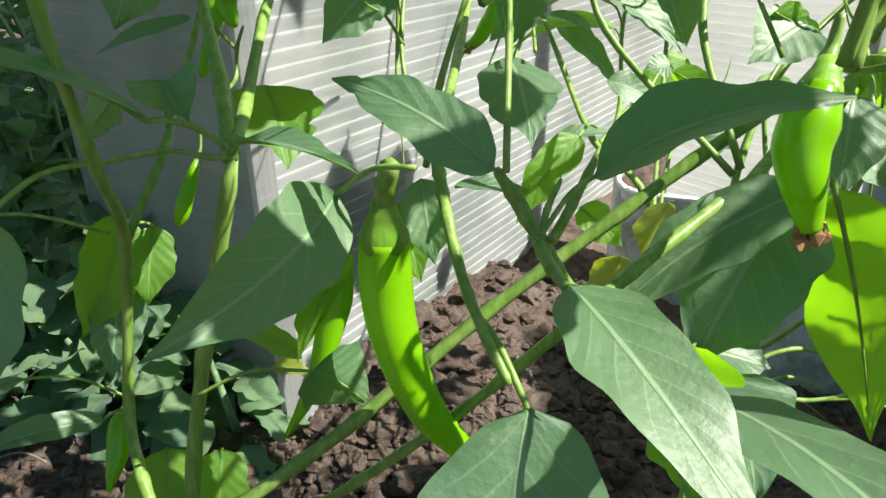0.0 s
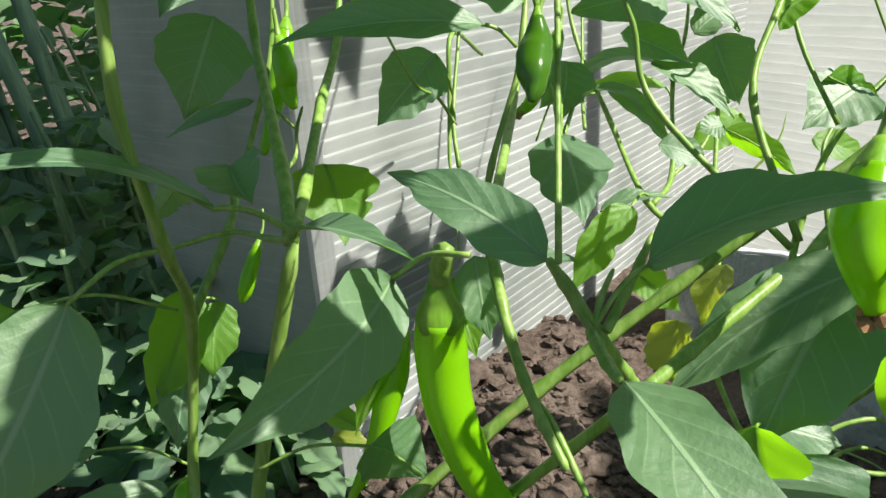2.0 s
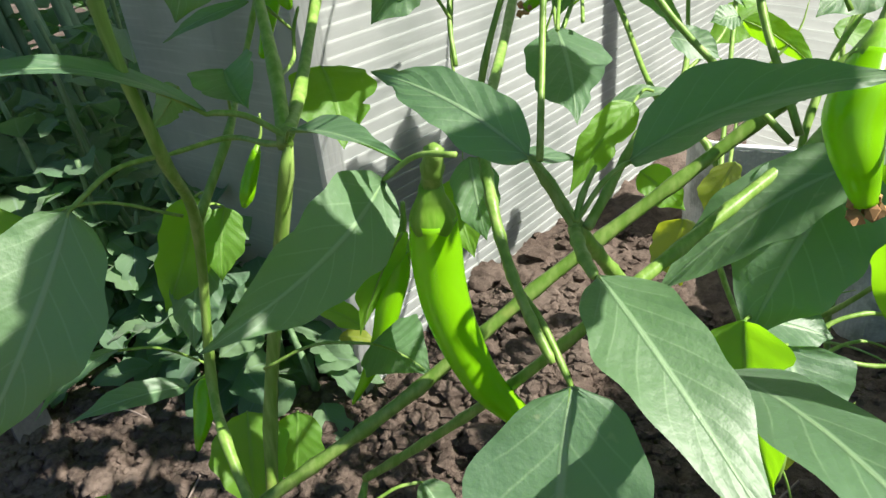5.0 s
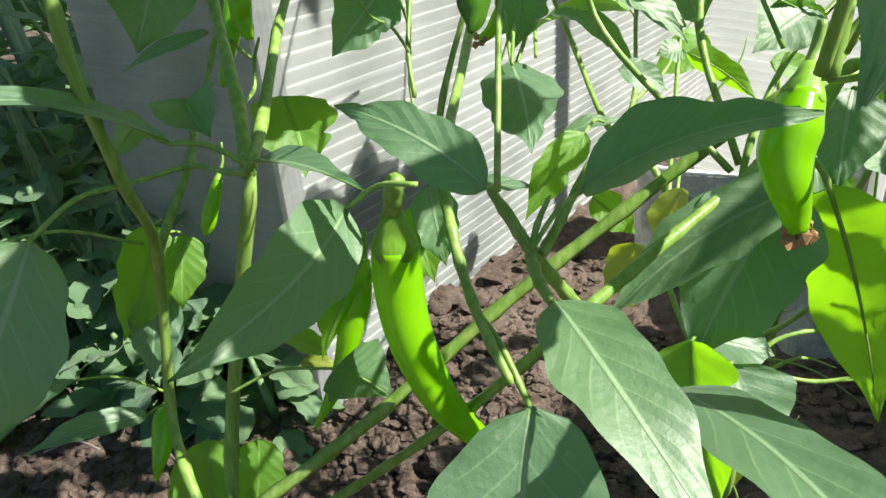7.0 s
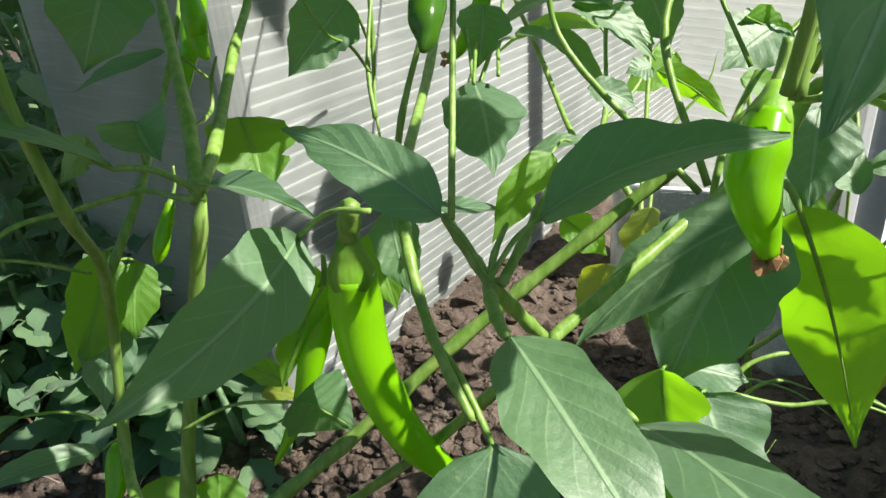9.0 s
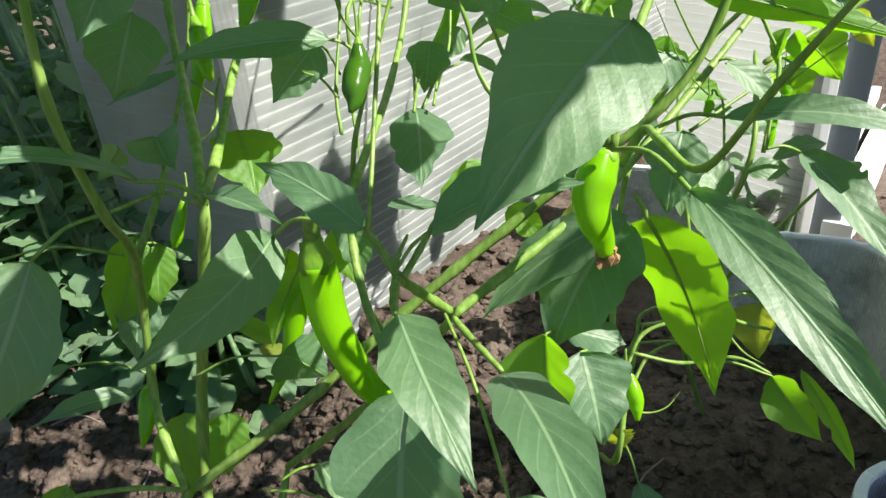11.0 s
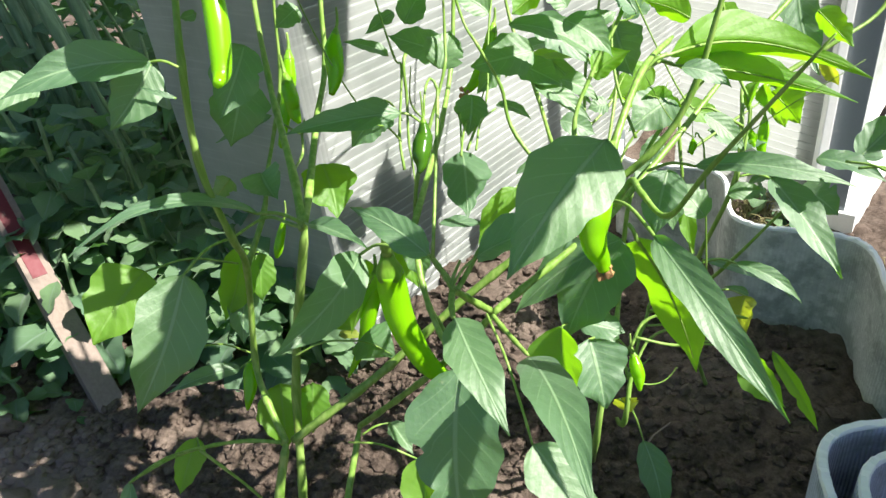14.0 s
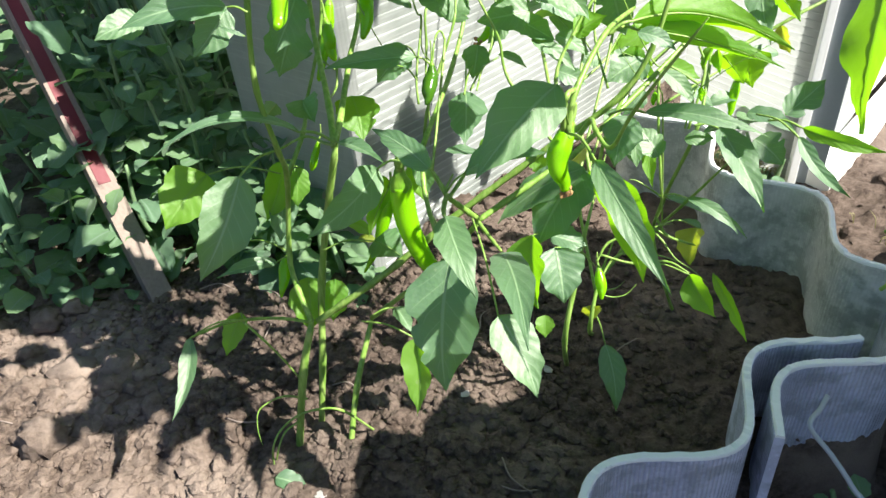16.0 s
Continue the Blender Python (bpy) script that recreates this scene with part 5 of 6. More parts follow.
leaf(plant_e, (0.1771, 0.3593, 0.4172), (0.1488, 0.3639, 0.4292), (0.0030, -0.0016, 0.0078), .1, .4, material=BACKLIT_LEAF)
leaf(plant_e, (0.1448, 0.3594, 0.4233), (0.1222, 0.3689, 0.4429), (0.0069, 0.0066, 0.0046), .1, .4)
leaf(plant_e, (0.0977, 0.3331, 0.4299), (0.1257, 0.3229, 0.4083), (0.0069, 0.0066, 0.0056), .1, .4)
leaf(plant_e, (0.1954, 0.3834, 0.4129), (0.2193, 0.3749, 0.3984), (0.0040, -0.0036, 0.0079), .1, .5, material=BACKLIT_LEAF)
leaf(plant_e, (0.2757, 0.4191, 0.3983), (0.2974, 0.4046, 0.3749), (0.0050, -0.0047, 0.0069), .1, .4, material=BACKLIT_LEAF)

stalk(plant_f, [(0.3097, 0.2906, 0.4500), (0.3227, 0.2896, 0.4645), (0.3548, 0.2671, 0.4597)], (0.0020, 0.0016))
leaf(plant_f, (0.3097, 0.2906, 0.4500), (0.2931, 0.2289, 0.3627), (0.0062, -0.0188, 0.0112), .05, .15, material=BACKLIT_LEAF)

# leaves from here on are unseen, added to shade chosen leaves and soil
leaf(plant_e, (0.2269, 0.1708, 0.5335), (0.1905, 0.1164, 0.5403), (0.0191, -0.0140, -0.0088), 0.05, 0.15, (0.2436, 0.1954, 0.5160))
leaf(plant_e, (0.1681, 0.1550, 0.5525), (0.2050, 0.1220, 0.5362), (0.0177, 0.0252, -0.0028), 0.05, 0.15, (0.1480, 0.1695, 0.5484))
leaf(plant_c, (0.0331, 0.2895, 0.5031), (0.0046, 0.2435, 0.5075), (0.0161, -0.0110, -0.0078), 0.05, 0.15, (0.0488, 0.3161, 0.4865))
leaf(plant_c, (-0.0197, 0.3676, 0.5059), (-0.0391, 0.3167, 0.5064), (0.0181, -0.0068, -0.0079), 0.05, 0.15, (-0.0079, 0.3952, 0.4903))
leaf(plant_c, (-0.0540, 0.3124, 0.5175), (-0.0018, 0.2899, 0.4947), (0.0097, 0.0229, -0.0007), 0.05, 0.15, (-0.0791, 0.3237, 0.5147))
leaf(plant_c, (0.0458, 0.2148, 0.5223), (0.0902, 0.2612, 0.5117), (-0.0162, 0.0182, 0.0086), 0.05, 0.15, (0.0241, 0.1931, 0.5124))
leaf(plant_c, (0.0835, 0.2424, 0.5094), (0.0264, 0.2556, 0.5324), (-0.0057, -0.0249, -0.0013), 0.05, 0.15, (0.1105, 0.2362, 0.4836))
leaf(plant_c, (0.0545, 0.2430, 0.5255), (0.0959, 0.1995, 0.5033), (0.0168, 0.0190, -0.0036), 0.05, 0.15, (0.0353, 0.2626, 0.5204))
leaf(plant_e, (0.1812, 0.2570, 0.5007), (0.1334, 0.2395, 0.5166), (0.0052, -0.0195, -0.0045), 0.05, 0.15, (0.2081, 0.2663, 0.4775))
leaf(plant_c, (0.0827, 0.3172, 0.5066), (0.0572, 0.2702, 0.5100), (0.0161, -0.0100, -0.0078), 0.05, 0.15, (0.0974, 0.3437, 0.4900))
leaf(plant_e, (0.1473, 0.2430, 0.5153), (0.1728, 0.2002, 0.4993), (0.0168, 0.0128, -0.0045), 0.05, 0.15, (0.1321, 0.2678, 0.5090))
leaf(plant_e, (0.1789, 0.4817, 0.4512), (0.1703, 0.5454, 0.4626), (-0.0239, -0.0047, 0.0083), 0.05, 0.15, (0.1823, 0.4512, 0.4303))
leaf(plant_e, (0.1992, 0.5469, 0.4464), (0.1759, 0.4855, 0.4473), (0.0221, -0.0088, -0.0099), 0.05, 0.15, (0.2100, 0.5754, 0.4319))
leaf(plant_e, (0.1249, 0.4922, 0.4577), (0.1795, 0.5234, 0.4414), (-0.0102, 0.0224, 0.0065), 0.05, 0.15, (0.1001, 0.4776, 0.4505))
leaf(plant_e, (0.2219, 0.5752, 0.4405), (0.2106, 0.5110, 0.4354), (0.0230, -0.0036, -0.0091), 0.05, 0.15, (0.2276, 0.6057, 0.4279))
leaf(plant_e, (0.2059, 0.5837, 0.4376), (0.1665, 0.5323, 0.4453), (0.0182, -0.0161, -0.0087), 0.05, 0.15, (0.2246, 0.6073, 0.4191))
leaf(plant_e, (0.2256, 0.5117, 0.4400), (0.2700, 0.5581, 0.4294), (-0.0162, 0.0182, 0.0086), 0.05, 0.15, (0.2049, 0.4890, 0.4311))
leaf(plant_e, (0.2632, 0.5439, 0.4397), (0.2158, 0.4881, 0.4496), (0.0192, -0.0192, -0.0096), 0.05, 0.15, (0.2829, 0.5674, 0.4202))
leaf(plant_c, (0.1486, 0.3204, 0.4751), (0.1006, 0.3287, 0.4953), (-0.0038, -0.0207, -0.0014), 0.05, 0.15, (0.1759, 0.3159, 0.4513))
leaf(plant_c, (0.0792, 0.3692, 0.4779), (0.0325, 0.3506, 0.4928), (0.0052, -0.0195, -0.0045), 0.05, 0.15, (0.1061, 0.3796, 0.4547))
leaf(plant_c, (0.0181, 0.3884, 0.5029), (0.0465, 0.3468, 0.4868), (0.0158, 0.0138, -0.0045), 0.05, 0.15, (0.0019, 0.4112, 0.4977))
leaf(plant_c, (-0.0602, 0.2257, 0.5344), (-0.0606, 0.1720, 0.5269), (0.0190, 0.0015, -0.0072), 0.05, 0.15, (-0.0595, 0.2550, 0.5239))
leaf(plant_c, (-0.0212, 0.2263, 0.5142), (-0.0288, 0.2788, 0.5238), (-0.0189, -0.0046, 0.0063), 0.05, 0.15, (-0.0162, 0.1958, 0.4926))
leaf(plant_c, (-0.0301, 0.3141, 0.5112), (-0.0037, 0.2714, 0.4952), (0.0159, 0.0127, -0.0045), 0.05, 0.15, (-0.0453, 0.3380, 0.5060))
leaf(plant_c, (0.1438, 0.1001, 0.5364), (0.0935, 0.1320, 0.5599), (-0.0127, -0.0230, 0.0017), 0.05, 0.15, (0.1679, 0.0856, 0.5099))
leaf(plant_c, (0.0985, 0.1304, 0.5403), (0.1491, 0.1676, 0.5269), (-0.0122, 0.0214, 0.0075), 0.05, 0.15, (0.0748, 0.1117, 0.5322))
leaf(plant_e, (0.2960, 0.2548, 0.4893), (0.2604, 0.2168, 0.4976), (0.0131, -0.0141, -0.0067), 0.05, 0.15, (0.3168, 0.2763, 0.4689))
leaf(plant_e, (0.1255, 0.4319, 0.4620), (0.1420, 0.4839, 0.4635), (-0.0180, 0.0058, 0.0080), 0.05, 0.15, (0.1169, 0.4022, 0.4472))
leaf(plant_c, (0.0334, 0.2475, 0.5286), (0.0451, 0.1848, 0.5162), (0.0229, 0.0067, -0.0083), 0.05, 0.15, (0.0282, 0.2767, 0.5201))
leaf(plant_c, (0.0633, 0.0635, 0.5443), (0.0777, 0.1154, 0.5458), (-0.0180, 0.0048, 0.0080), 0.05, 0.15, (0.0546, 0.0338, 0.5285))
leaf(plant_e, (0.3168, 0.0157, 0.3691), (0.2818, 0.1068, 0.3949), (-0.0338, -0.0173, 0.0107), 0.05, 0.15, (0.3271, -0.0125, 0.3471))
leaf(plant_e, (0.2760, 0.0833, 0.4044), (0.3564, 0.1388, 0.3813), (-0.0183, 0.0336, 0.0112), 0.05, 0.15, (0.2477, 0.0678, 0.3978))
leaf(plant_f, (0.3347, 0.0330, 0.3223), (0.2938, 0.1197, 0.3493), (-0.0328, -0.0203, 0.0098), 0.05, 0.15, (0.3480, 0.0058, 0.2992))
leaf(plant_f, (0.2910, 0.0995, 0.3587), (0.3723, 0.1529, 0.3356), (-0.0173, 0.0337, 0.0112), 0.05, 0.15, (0.2630, 0.0851, 0.3523))
leaf(plant_f, (0.3625, 0.1292, 0.3667), (0.3345, 0.2224, 0.3894), (-0.0348, -0.0142, 0.0116), 0.05, 0.15, (0.3708, 0.0999, 0.3447))
leaf(plant_f, (0.4334, 0.3103, 0.4163), (0.3461, 0.3373, 0.4532), (-0.0126, -0.0385, -0.0009), 0.05, 0.15, (0.4605, 0.3011, 0.3906))
leaf(plant_f, (0.3178, 0.1173, 0.3176), (0.3736, 0.0412, 0.2863), (0.0297, 0.0264, -0.0079), 0.05, 0.15, (0.3006, 0.1390, 0.3124))
leaf(plant_f, (0.3148, 0.1156, 0.3295), (0.4023, 0.1578, 0.3027), (-0.0124, 0.0369, 0.0101), 0.05, 0.15, (0.2890, 0.1031, 0.3233))
leaf(plant_f, (0.3475, 0.1446, 0.3322), (0.3864, 0.2383, 0.3294), (-0.0331, 0.0147, 0.0148), 0.05, 0.15, (0.3358, 0.1149, 0.3184))
leaf(plant_c, (-0.1628, 0.3044, 0.5212), (-0.2083, 0.3601, 0.5461), (-0.0218, -0.0211, 0.0057), 0.05, 0.15, (-0.1445, 0.2825, 0.4960))
leaf(plant_c, (-0.1736, 0.2824, 0.5455), (-0.1093, 0.2550, 0.5177), (0.0117, 0.0281, -0.0008), 0.05, 0.15, (-0.1986, 0.2926, 0.5417))
leaf(plant_c, (-0.1447, 0.2986, 0.5133), (-0.1366, 0.3761, 0.5201), (-0.0280, 0.0014, 0.0112), 0.05, 0.15, (-0.1484, 0.2680, 0.4954))
leaf(plant_c, (-0.0842, 0.2377, 0.5246), (-0.1060, 0.3094, 0.5419), (-0.0269, -0.0109, 0.0085), 0.05, 0.15, (-0.0759, 0.2084, 0.5027))
leaf(plant_c, (-0.0604, 0.3508, 0.5069), (-0.1229, 0.3112, 0.5254), (0.0133, -0.0265, -0.0084), 0.05, 0.15, (-0.0346, 0.3663, 0.4855))
leaf(plant_c, (-0.0755, 0.2582, 0.5417), (-0.0068, 0.2846, 0.5195), (-0.0073, 0.0287, 0.0073), 0.05, 0.15, (-0.1023, 0.2477, 0.5355))
leaf(plant_c, (-0.0249, 0.3008, 0.5066), (-0.0507, 0.3704, 0.5259), (-0.0258, -0.0129, 0.0085), 0.05, 0.15, (-0.0136, 0.2736, 0.4835))
leaf(plant_c, (-0.0290, 0.2984, 0.5273), (0.0176, 0.2448, 0.5024), (0.0207, 0.0221, -0.0048), 0.05, 0.15, (-0.0481, 0.3190, 0.5222))
leaf(plant_c, (-0.0000, 0.3000, 0.5151), (0.0322, 0.3709, 0.5129), (-0.0251, 0.0118, 0.0109), 0.05, 0.15, (-0.0126, 0.2713, 0.5012))
leaf(plant_c, (0.0189, 0.3002, 0.5266), (0.0635, 0.2434, 0.5018), (0.0218, 0.0201, -0.0057), 0.05, 0.15, (0.0017, 0.3219, 0.5214))

# ---------------------------------------------------------------- weeds by the stake
def shared_leaf(name, seed, slim, lobed, material):
    """One blade, 1 long along +y and facing up, to be shared by many leaves."""
    verts, faces, uvs = leaf_arrays((0, 0, 0), (0, 1, 0), (slim, 0, 0), 0.10, 0.18, seed, 8, 3, 0.14, 0.62, lobed)
    me = mesh_object(name, verts, faces, material, None, "", uvs)
    data = me.data
    bpy.data.objects.remove(me)
    return data


WEED_BLADES = [shared_leaf("leaf", k, s, lob, WEED_LEAF) for k, (s, lob) in enumerate([(0.40, 0.10), (0.34, 0.14), (0.44, 0.06), (0.36, 0.12), (0.30, 0.08)])]
weed_rng = random.Random(21)


def weed(x, y, height, count, size, lean=(0.0, 0.0), label="bushy blue-green weed with broad toothed leaves"):
    r = weed_rng
    root = thing("weed", (x, y, ground_height(x, y)), label, "weed", "weeds behind the stake")
    base = np.array([x, y, ground_height(x, y) - 0.01])
    top = base + np.array([lean[0] * height, lean[1] * height, height])
    mid = (base + top) / 2 + np.array([r.uniform(-0.02, 0.02), r.uniform(-0.02, 0.02), 0])
    line = smooth_path([base, mid, top], 6)
    v, f, t = tube(line, np.linspace(0.0045, 0.0022, len(line)), 7, 0.06, 5)
    mesh_object("stem", v, f, WEED_STEM, root, "", t)
    turn = r.uniform(0, 6.28)
    for k in range(count):
        q = 0.10 + 0.90 * (k + 0.5) / count
        p = line[min(len(line) - 1, int(q * (len(line) - 1)))] + np.array([0, 0, r.uniform(-0.01, 0.01)])
        turn += 2.4 + r.uniform(-0.5, 0.5)
        long = size * (1.15 - 0.55 * q) * r.uniform(0.75, 1.25)
        reach = long * r.uniform(0.25, 0.7)
        rise = r.uniform(-25, 35) + 25 * (q - 0.5)
        ob = new("leaf", r.choice(WEED_BLADES))
        ob.parent = root
        m = Matrix.Translation(Vector(p) - root.location) @ Matrix.Rotation(turn, 4, "Z") @ Matrix.Rotation(radians(rise), 4, "X") @ Matrix.Translation((0, reach, 0)) @ Matrix.Rotation(r.uniform(-0.5, 0.5), 4, "Y") @ Matrix.Rotation(r.uniform(-0.6, 0.15), 4, "X")
        ob.matrix_basis = m @ Matrix.Diagonal((long, long, long, 1))
    return root


for k in range(30):
    a, b = weed_rng.random(), weed_rng.random()
    wx = -0.86 + 0.44 * a
    wy = 0.60 + 0.52 * b
    if wx > -0.45:
        wy = max(wy, 0.74)
    weed(wx, wy, weed_rng.uniform(0.16, 0.34) + 0.10 * b, 20, weed_rng.uniform(0.055, 0.085), (weed_rng.uniform(-0.15, 0.15), weed_rng.uniform(-0.25, 0.0)))
for wx, wy, h in ((-0.46, 0.56, 0.17), (-0.52, 0.60, 0.20), (-0.36, 0.60, 0.16), (-0.41, 0.66, 0.24), (-0.31, 0.60, 0.12), (-0.58, 0.55, 0.13), (-0.48, 0.68, 0.26)):
    weed(wx, wy, h, 16, 0.062, (weed_rng.uniform(-0.15, 0.1), -0.1))
for wx, wy, h in ((-0.345, 0.630, 0.30), (-0.315, 0.590, 0.20), (-0.290, 0.560, 0.15), (-0.260, 0.575, 0.17), (-0.235, 0.535, 0.13), (-0.205, 0.530, 0.12), (-0.180, 0.510, 0.09), (-0.300, 0.520, 0.10), (-0.250, 0.500, 0.08), (-0.375, 0.585, 0.22), (-0.400, 0.560, 0.16), (-0.410, 0.620, 0.27)):
    weed(wx, wy, h, 15, 0.052, (weed_rng.uniform(-0.15, 0.1), -0.1), "shaded green weed at the foot of the sheet")
for wx, wy, h in ((-0.58, 0.43, 0.07), (-0.62, 0.46, 0.12), (-0.66, 0.42, 0.09), (-0.70, 0.50, 0.16), (-0.55, 0.47, 0.05), (-0.47, 0.46, 0.03)):
    weed(wx, wy, h, 9, 0.042, (0, -0.1), "low green weed with small rounded leaves at the soil's edge")


# ---------------------------------------------------------------- unseen leaf canopy added to shade the bed
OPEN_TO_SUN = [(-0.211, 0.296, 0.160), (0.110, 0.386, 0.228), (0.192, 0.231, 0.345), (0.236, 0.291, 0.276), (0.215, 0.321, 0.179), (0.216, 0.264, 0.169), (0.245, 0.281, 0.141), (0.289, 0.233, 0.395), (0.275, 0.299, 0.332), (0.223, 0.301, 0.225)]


def shade_crown(plant, count, centre, spread_by, size, seed):
    """Further leaves on short side stalks, added out of view for their shade."""
    r = random.Random(seed)
    for k in range(count):
        p = np.array([centre[i] + spread_by[i] * r.uniform(-1, 1) for i in range(3)])
        a, drop = r.uniform(0, 6.28), r.uniform(-0.7, -0.05)
        way = np.array([math.cos(a) * math.cos(drop), math.sin(a) * math.cos(drop), math.sin(drop)])
        long = size * r.uniform(0.7, 1.2)
        side = np.array([-math.sin(a), math.cos(a), r.uniform(-0.4, 0.4)]) * long * 0.3
        m = p + way * long * 0.5
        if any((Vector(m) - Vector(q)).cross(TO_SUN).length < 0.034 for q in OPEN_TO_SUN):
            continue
        leaf(plant, tuple(p), tuple(p + way * long), tuple(side), 0.07, 0.2, tuple(p - way * 0.03 + np.array([0, 0, -0.012])))


# stems and crowns beside and above the view, added to dapple soil and weeds
for a, b, c in (((0.50, 0.15, -0.02), (0.51, 0.23, 0.22), (0.45, 0.27, 0.46)), ((0.50, 0.15, -0.02), (0.56, 0.08, 0.28), (0.60, 0.02, 0.56))):
    stalk(plant_f, [a, b, c], (0.0042, 0.0026))
shade_crown(plant_f, 16, (0.590, 0.02, 0.540), (0.060, 0.10, 0.09), 0.095, 31)
for a, b, c in (((-0.140, 0.330, 0.50), (-0.12, 0.40, 0.70), (-0.08, 0.50, 0.92)), ((-0.140, 0.330, 0.50), (-0.05, 0.40, 0.72), (0.06, 0.46, 0.95)), ((-0.12, 0.38, 0.66), (-0.16, 0.48, 0.80), (-0.18, 0.58, 0.95))):
    stalk(plant_b, [a, b, c], (0.0040, 0.0022))
shade_crown(plant_b, 36, (-0.06, 0.52, 0.90), (0.26, 0.20, 0.11), 0.105, 33)
# two high leaves out of view, put in to darken a leaf below
leaf(plant_c, (0.1592, 0.1448, 0.5626), (0.0650, 0.0891, 0.5408), (0.0223, -0.0359, 0.0045), 0.05, 0.15, (0.1741, 0.1552, 0.5523))
leaf(plant_c, (0.2439, 0.1539, 0.5808), (0.1944, 0.1154, 0.5628), (0.0132, -0.0179, 0.0022), 0.05, 0.15, (0.2539, 0.1590, 0.5707))


# more unseen high leaves, each set between the sun and one leaf
leaf(plant_c, (0.085, 0.195, 0.565), (0.120, 0.110, 0.555), (0.018, 0.008, 0.004), 0.05, 0.15, (0.07, 0.22, 0.55))
leaf(plant_e, (0.212, 0.130, 0.565), (0.207, 0.044, 0.555), (0.019, -0.002, 0.002), 0.05, 0.15, (0.24, 0.14, 0.55))
leaf(plant_f, (0.350, 0.205, 0.565), (0.318, 0.178, 0.555), (0.008, -0.010, 0.002), 0.05, 0.15, (0.37, 0.23, 0.55))
leaf(plant_f, (0.365, 0.200, 0.565), (0.362, 0.145, 0.555), (0.014, 0.001, 0.002), 0.05, 0.15, (0.37, 0.23, 0.55))
leaf(plant_c, (0.275, 0.150, 0.690), (0.205, 0.105, 0.670), (0.014, -0.024, 0.004), 0.05, 0.15, (0.30, 0.16, 0.68))


# ---------------------------------------------------------------- sprouts by the wall and the slate
for x, y, h, n, s in ((0.400, 0.830, 0.12, 9, 0.045), (0.440, 0.900, 0.15, 8, 0.050), (0.370, 0.800, 0.07, 7, 0.036), (0.420, 0.760, 0.06, 7, 0.034)):
    weed(x, y, h, n, s, (0.1, 0), "yellow-green sprout at the foot of the white wall")
weed(0.352, 0.215, 0.125, 8, 0.026, (0, 0), "small toothed seedling beside the slate edging")
weed(0.388, 0.214, 0.105, 6, 0.032, (0, 0), "small round-leaved seedling beside the slate edging")


def tuft(x, y, count, height, seed):
    r = random.Random(seed)
    vs, fs, us, n = [], [], [], 0
    for _ in range(count):
        px, py = x + r.gauss(0, 0.03), y + r.gauss(0, 0.03)
        a, h = r.uniform(0, 6.28), height * r.uniform(0.4, 1.1)
        z = ground_height(px, py)
        line = smooth_path([(px, py, z - 0.004), (px + 0.2 * h * math.cos(a), py + 0.2 * h * math.sin(a), z + h * 0.6), (px + 0.7 * h * math.cos(a), py + 0.7 * h * math.sin(a), z + h * 0.85)], 3)
        v, f, u = tube(line, np.linspace(0.0011, 0.0003, len(line)), 4)
        vs += v
        us += u
        fs += [tuple(i + n for i in q) for q in f]
        n += len(v)
    return tagged(mesh_object("dry_grass", vs, fs, STRAW, None, "", us), "tuft of short dry grass on bare soil", "grass", kind="stuff")


tuft(0.375, 0.790, 170, 0.030, 2)
tuft(0.430, 0.850, 170, 0.030, 3)
tuft(0.460, 0.930, 120, 0.030, 8)
tuft(0.560, 0.620, 50, 0.03, 4)

# ---------------------------------------------------------------- hollow-leaved onions
def onion(x, y, blades, height, lean, label):
    r = weed_rng
    root = thing("onion_plant", (x, y, 0.0), label, "onion", "onions behind the stake")
    for k in range(blades):
        a = r.uniform(0, 6.28)
        s = np.array([x + 0.012 * math.cos(a), y + 0.012 * math.sin(a), -0.01])
        out = np.array([math.cos(a), math.sin(a), 0]) * r.uniform(0.02, 0.09) + np.array([lean[0], lean[1], 0]) * height
        h = height * r.uniform(0.8, 1.1)
        line = smooth_path([s, s + out * 0.35 + np.array([0, 0, h * 0.5]), s + out + np.array([0, 0, h])], 7)
        rad = r.uniform(0.006, 0.0095) * np.interp(np.linspace(0, 1, len(line)), [0, 0.35, 0.8, 1], [0.8, 1.0, 0.8, 0.12])
        v, f, t = tube(line, rad, 10)
        mesh_object("blade", v, f, ONION, root, "", t)
    return root


onion(-0.67, 0.50, 7, 0.42, (-0.05, 0.10), "clump of thick blue-green hollow onion leaves")
onion(-0.74, 0.46, 6, 0.40, (-0.02, 0.15), "clump of thick blue-green hollow onion leaves")
onion(-0.60, 0.86, 5, 0.95, (-0.22, 0.05), "tall pale green onion stalks above the weeds")
onion(-0.50, 0.84, 4, 0.95, (-0.20, 0.02), "tall pale green onion stalks above the weeds")
onion(-0.76, 0.94, 6, 0.90, (-0.18, 0.05), "tall pale green onion stalks above the weeds")

# ---------------------------------------------------------------- growth behind the weeds
r = random.Random(5)
hv, hf, hu = [], [], []
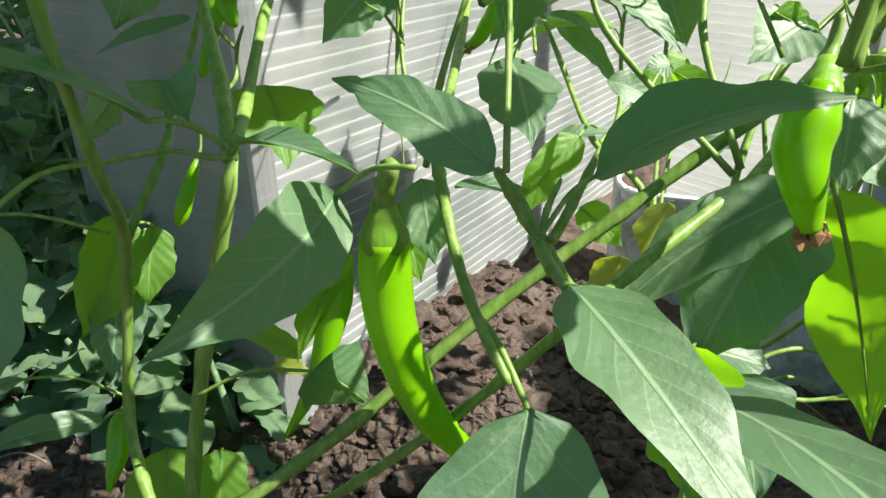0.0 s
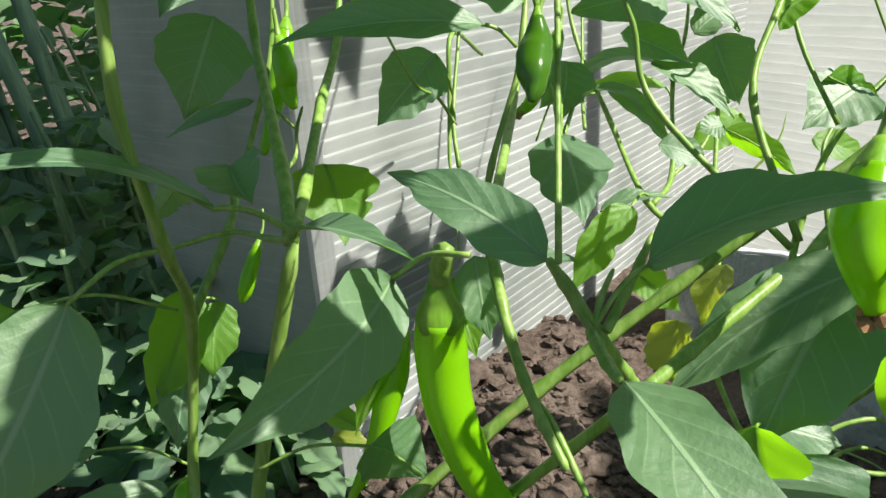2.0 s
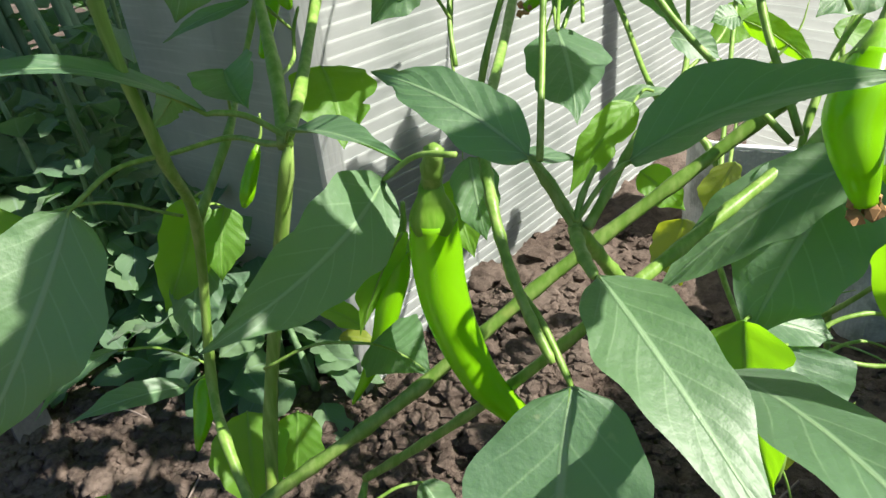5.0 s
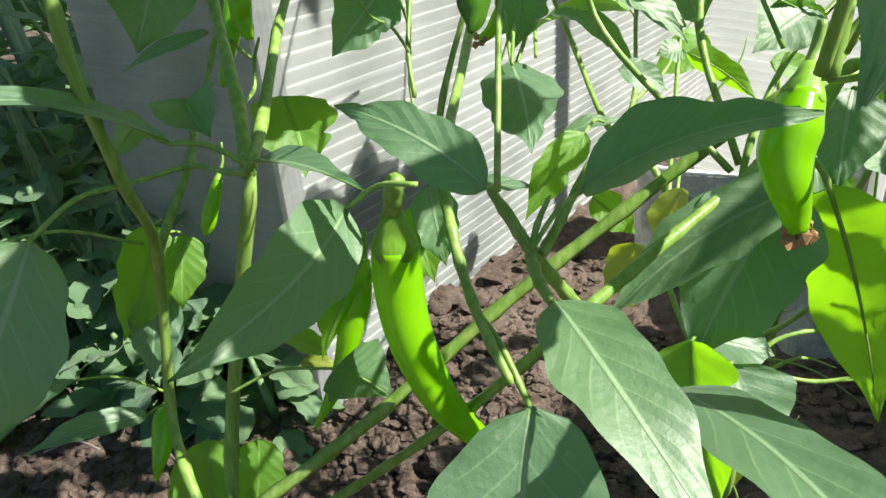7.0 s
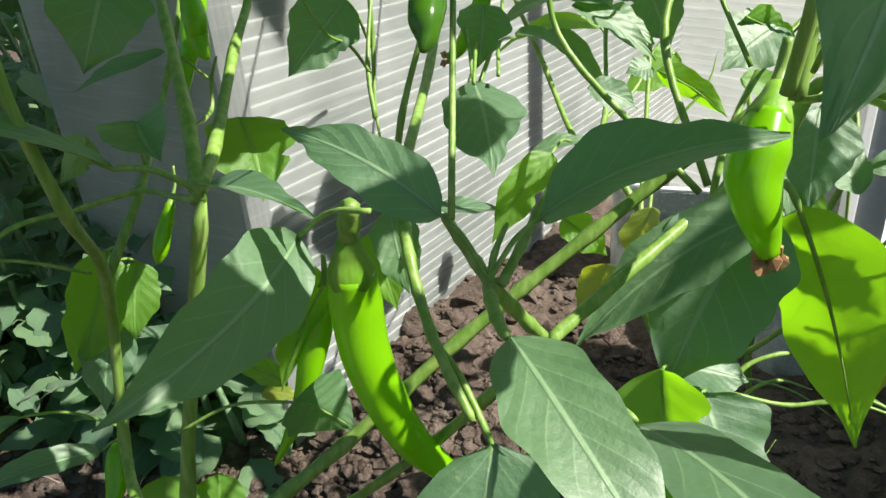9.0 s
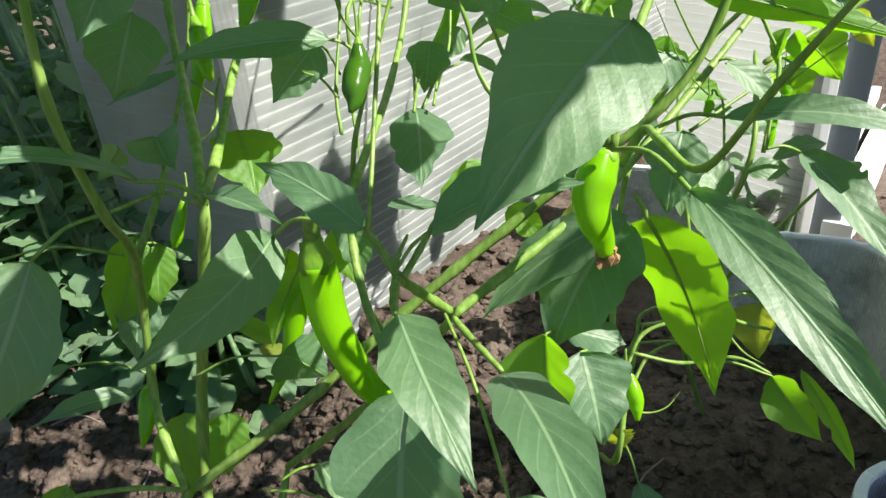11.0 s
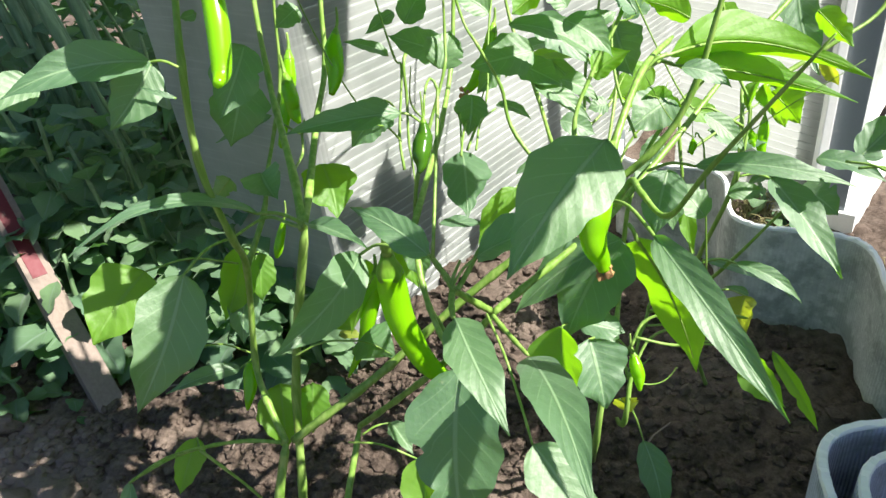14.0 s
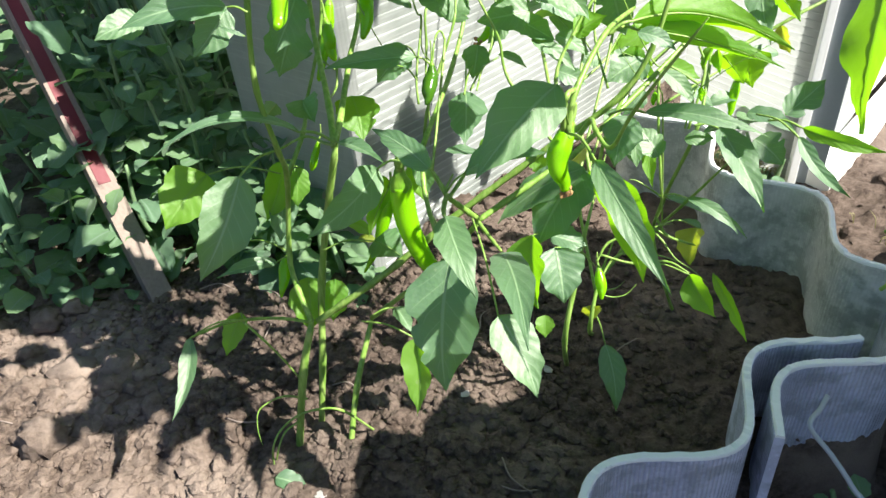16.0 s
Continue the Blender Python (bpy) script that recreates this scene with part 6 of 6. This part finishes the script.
for k in range(3200):
    p = np.array([r.uniform(-2.3, -0.42), 0.0, 0.0])
    p[1] = r.uniform(1.15, 1.9) if p[0] > -1.1 else r.uniform(0.5, 1.9)
    if noise.noise(Vector((p[0] * 2.2, p[1] * 2.2, 4))) < -0.12 and p[0] < -1.0 or math.hypot(p[0] + 1.1, p[1] - 1.2) > 1.0 + 0.3 * noise.noise(Vector((p[0] * 4, p[1] * 4, 7))):
        continue
    p[2] = r.uniform(0.0, 1.0) ** 0.8 * (0.75 + 0.35 * noise.noise(Vector((p[0] * 3, p[1] * 3, 0))))
    a, tilt, long = r.uniform(0, 6.28), r.uniform(-0.7, 0.5), r.uniform(0.04, 0.09)
    way = np.array([math.cos(a) * math.cos(tilt), math.sin(a) * math.cos(tilt), math.sin(tilt)])
    side = np.array([-math.sin(a), math.cos(a), r.uniform(-0.5, 0.5)]) * long * 0.34
    v, f, u = leaf_arrays(p, p + way * long, side, 0.1, 0.2, k, 4, 1, 0.1, 0.7)
    n = len(hv)
    hv += [tuple(q) for q in v]
    hu += u
    hf += [tuple(i + n for i in q) for q in f]
tagged(mesh_object("undergrowth", hv, hf, WEED_LEAF, None, "", hu), "dense dark green undergrowth behind the weeds", "undergrowth", kind="stuff")

# ---------------------------------------------------------------- clods and crumbs
def crumb_shapes(count):
    shapes = []
    for k in range(count):
        bm = bmesh.new()
        bmesh.ops.create_icosphere(bm, subdivisions=3 if k < 8 else 1, radius=1.0)
        off = Vector((k * 7.3, k * 1.7, 0))
        for v in bm.verts:
            d = 1 + 0.50 * noise.noise(v.co * 1.4 + off) + 0.38 * noise.noise(v.co * 3.4 + off) + 0.2 * noise.noise(v.co * 8.0 + off)
            v.co = Vector((v.co.x * d, v.co.y * d, v.co.z * d * 0.82))
        bm.verts.index_update()
        shapes.append((np.array([v.co[:] for v in bm.verts]), [[v.index for v in f.verts] for f in bm.faces]))
        bm.free()
    return shapes


CRUMBS = crumb_shapes(16)


def crumbs(name, label, count, area, low, high, seed, power=3.0):
    r = random.Random(seed)
    vs, fs, n = [], [], 0
    for _ in range(count):
        x, y = r.uniform(area[0], area[1]), r.uniform(area[2], area[3])
        size = low + (high - low) * r.random() ** power
        shape, faces = r.choice(CRUMBS[8:])
        a = r.uniform(0, 6.28)
        c, s = math.cos(a), math.sin(a)
        q = shape * size * np.array([r.uniform(0.8, 1.3), r.uniform(0.8, 1.3), r.uniform(0.7, 1.1)])
        q = np.stack([q[:, 0] * c - q[:, 1] * s + x, q[:, 0] * s + q[:, 1] * c + y, q[:, 2] + ground_height(x, y) + size * 0.2], -1)
        vs.append(q)
        fs += [tuple(i + n for i in f) for f in faces]
        n += len(q)
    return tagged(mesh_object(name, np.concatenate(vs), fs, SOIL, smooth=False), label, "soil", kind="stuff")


crumbs("soil_crumbs", "small crumbs of dry brown soil", 9000, (-0.72, 0.36, 0.00, 0.62), 0.0016, 0.0080, 3)
crumbs("soil_crumbs", "crumbly brown soil round the stems", 9000, (-0.48, 0.12, 0.08, 0.56), 0.0014, 0.0075, 12, 2.0)
crumbs("soil_crumbs", "pale crumbs of soil beside the stake", 9000, (-0.50, -0.02, 0.08, 0.36), 0.0014, 0.0090, 13, 3.0)
crumbs("soil_crumbs", "crumbs of soil heaped before the sheet", 700, (-0.16, 0.16, 0.44, 0.80), 0.002, 0.011, 4)

CLODS = []
for shape, faces in CRUMBS[:8]:
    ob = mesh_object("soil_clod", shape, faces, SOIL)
    CLODS.append(ob.data)
    bpy.data.objects.remove(ob)


def clod(x, y, size, r):
    ob = new("soil_clod", r.choice(CLODS))
    m = Matrix.Translation((x, y, ground_height(x, y) + size * 0.35)) @ Matrix.Rotation(r.uniform(0, 6.28), 4, "Z")
    ob.matrix_basis = m @ Matrix.Diagonal((size * r.uniform(0.8, 1.3), size * r.uniform(0.8, 1.3), size * r.uniform(0.7, 1.1), 1))
    return tagged(ob, "rough clod of dry brown garden soil", "clod", "clods on the bed")


cr = random.Random(9)
for k in range(60):
    clod(cr.uniform(-0.62, -0.20), cr.uniform(0.10, 0.42), 0.004 + 0.008 * cr.random() ** 1.7, cr)
for k in range(40):
    clod(cr.uniform(-0.20, 0.34), cr.uniform(0.15, 0.60), 0.004 + 0.008 * cr.random() ** 2, cr)
for k in range(26):
    clod(cr.uniform(-0.56, -0.24), cr.uniform(0.20, 0.43), 0.008 + 0.012 * cr.random() ** 1.6, cr)
for k in range(22):
    clod(cr.uniform(-0.52, -0.16), cr.uniform(0.06, 0.28), 0.005 + 0.010 * cr.random() ** 1.8, cr)
for k in range(40):
    clod(cr.uniform(-0.10, 0.14), cr.uniform(0.40, 0.66), 0.006 + 0.012 * cr.random() ** 1.6, cr)
for x, y, s in ((-0.455, 0.300, 0.026), (-0.395, 0.305, 0.020), (-0.33, 0.295, 0.016), (-0.365, 0.300, 0.012), (-0.425, 0.200, 0.022), (-0.49, 0.265, 0.018), (-0.30, 0.288, 0.012), (-0.25, 0.285, 0.010)):
    clod(x, y, s, cr)

crumbs("soil_crumbs", "stones and crumbs on the path outside the slate", 500, (0.36, 1.0, 0.30, 1.2), 0.003, 0.012, 14)

# ---------------------------------------------------------------- small pale chips and twigs on the soil
def chip(x, y, size, seed):
    r = random.Random(seed)
    bm = bmesh.new()
    ring = [bm.verts.new((x + size * r.uniform(0.6, 1.1) * math.cos(a), y + size * r.uniform(0.6, 1.1) * math.sin(a), ground_height(x, y) + 0.006 + r.uniform(0, 0.003))) for a in np.arange(0, 6.2, 1.05)]
    f = bm.faces.new(ring)
    bmesh.ops.solidify(bm, geom=[f], thickness=0.0015)
    me = bpy.data.meshes.new("paper_scrap")
    bmesh.ops.translate(bm, verts=bm.verts[:], vec=(-x, -y, 0))
    bm.to_mesh(me)
    bm.free()
    me.materials.append(CHIP)
    ob = new("paper_scrap", me)
    ob.location = (x, y, 0)
    tagged(ob, "torn pale scrap lying on the dark soil", "scrap", "pale scraps on the soil")


chip(0.012, 0.300, 0.008, 1)
chip(-0.112, 0.170, 0.007, 2)
chip(0.098, 0.345, 0.007, 4)


def twig(points, radius):
    line = smooth_path(points, 4)
    v, f, t = tube(line, np.full(len(line), radius), 6)
    ob = mesh_object("twig", v, f, WOOD, None, "", t, True, points[0])
    tagged(ob, "thin dry straw lying on the soil", "twig", "dry straws on the soil")


for k in range(16):
    x, y, a, s = r.uniform(-0.6, 0.3), r.uniform(0.12, 0.5), r.uniform(0, 6.28), r.uniform(0.015, 0.04)
    z = ground_height(x, y) + 0.006
    twig([(x, y, z), (x + s * math.cos(a), y + s * math.sin(a), z + 0.004), (x + 1.8 * s * math.cos(a + 0.3), y + 1.8 * s * math.sin(a + 0.3), z)], 0.0009)
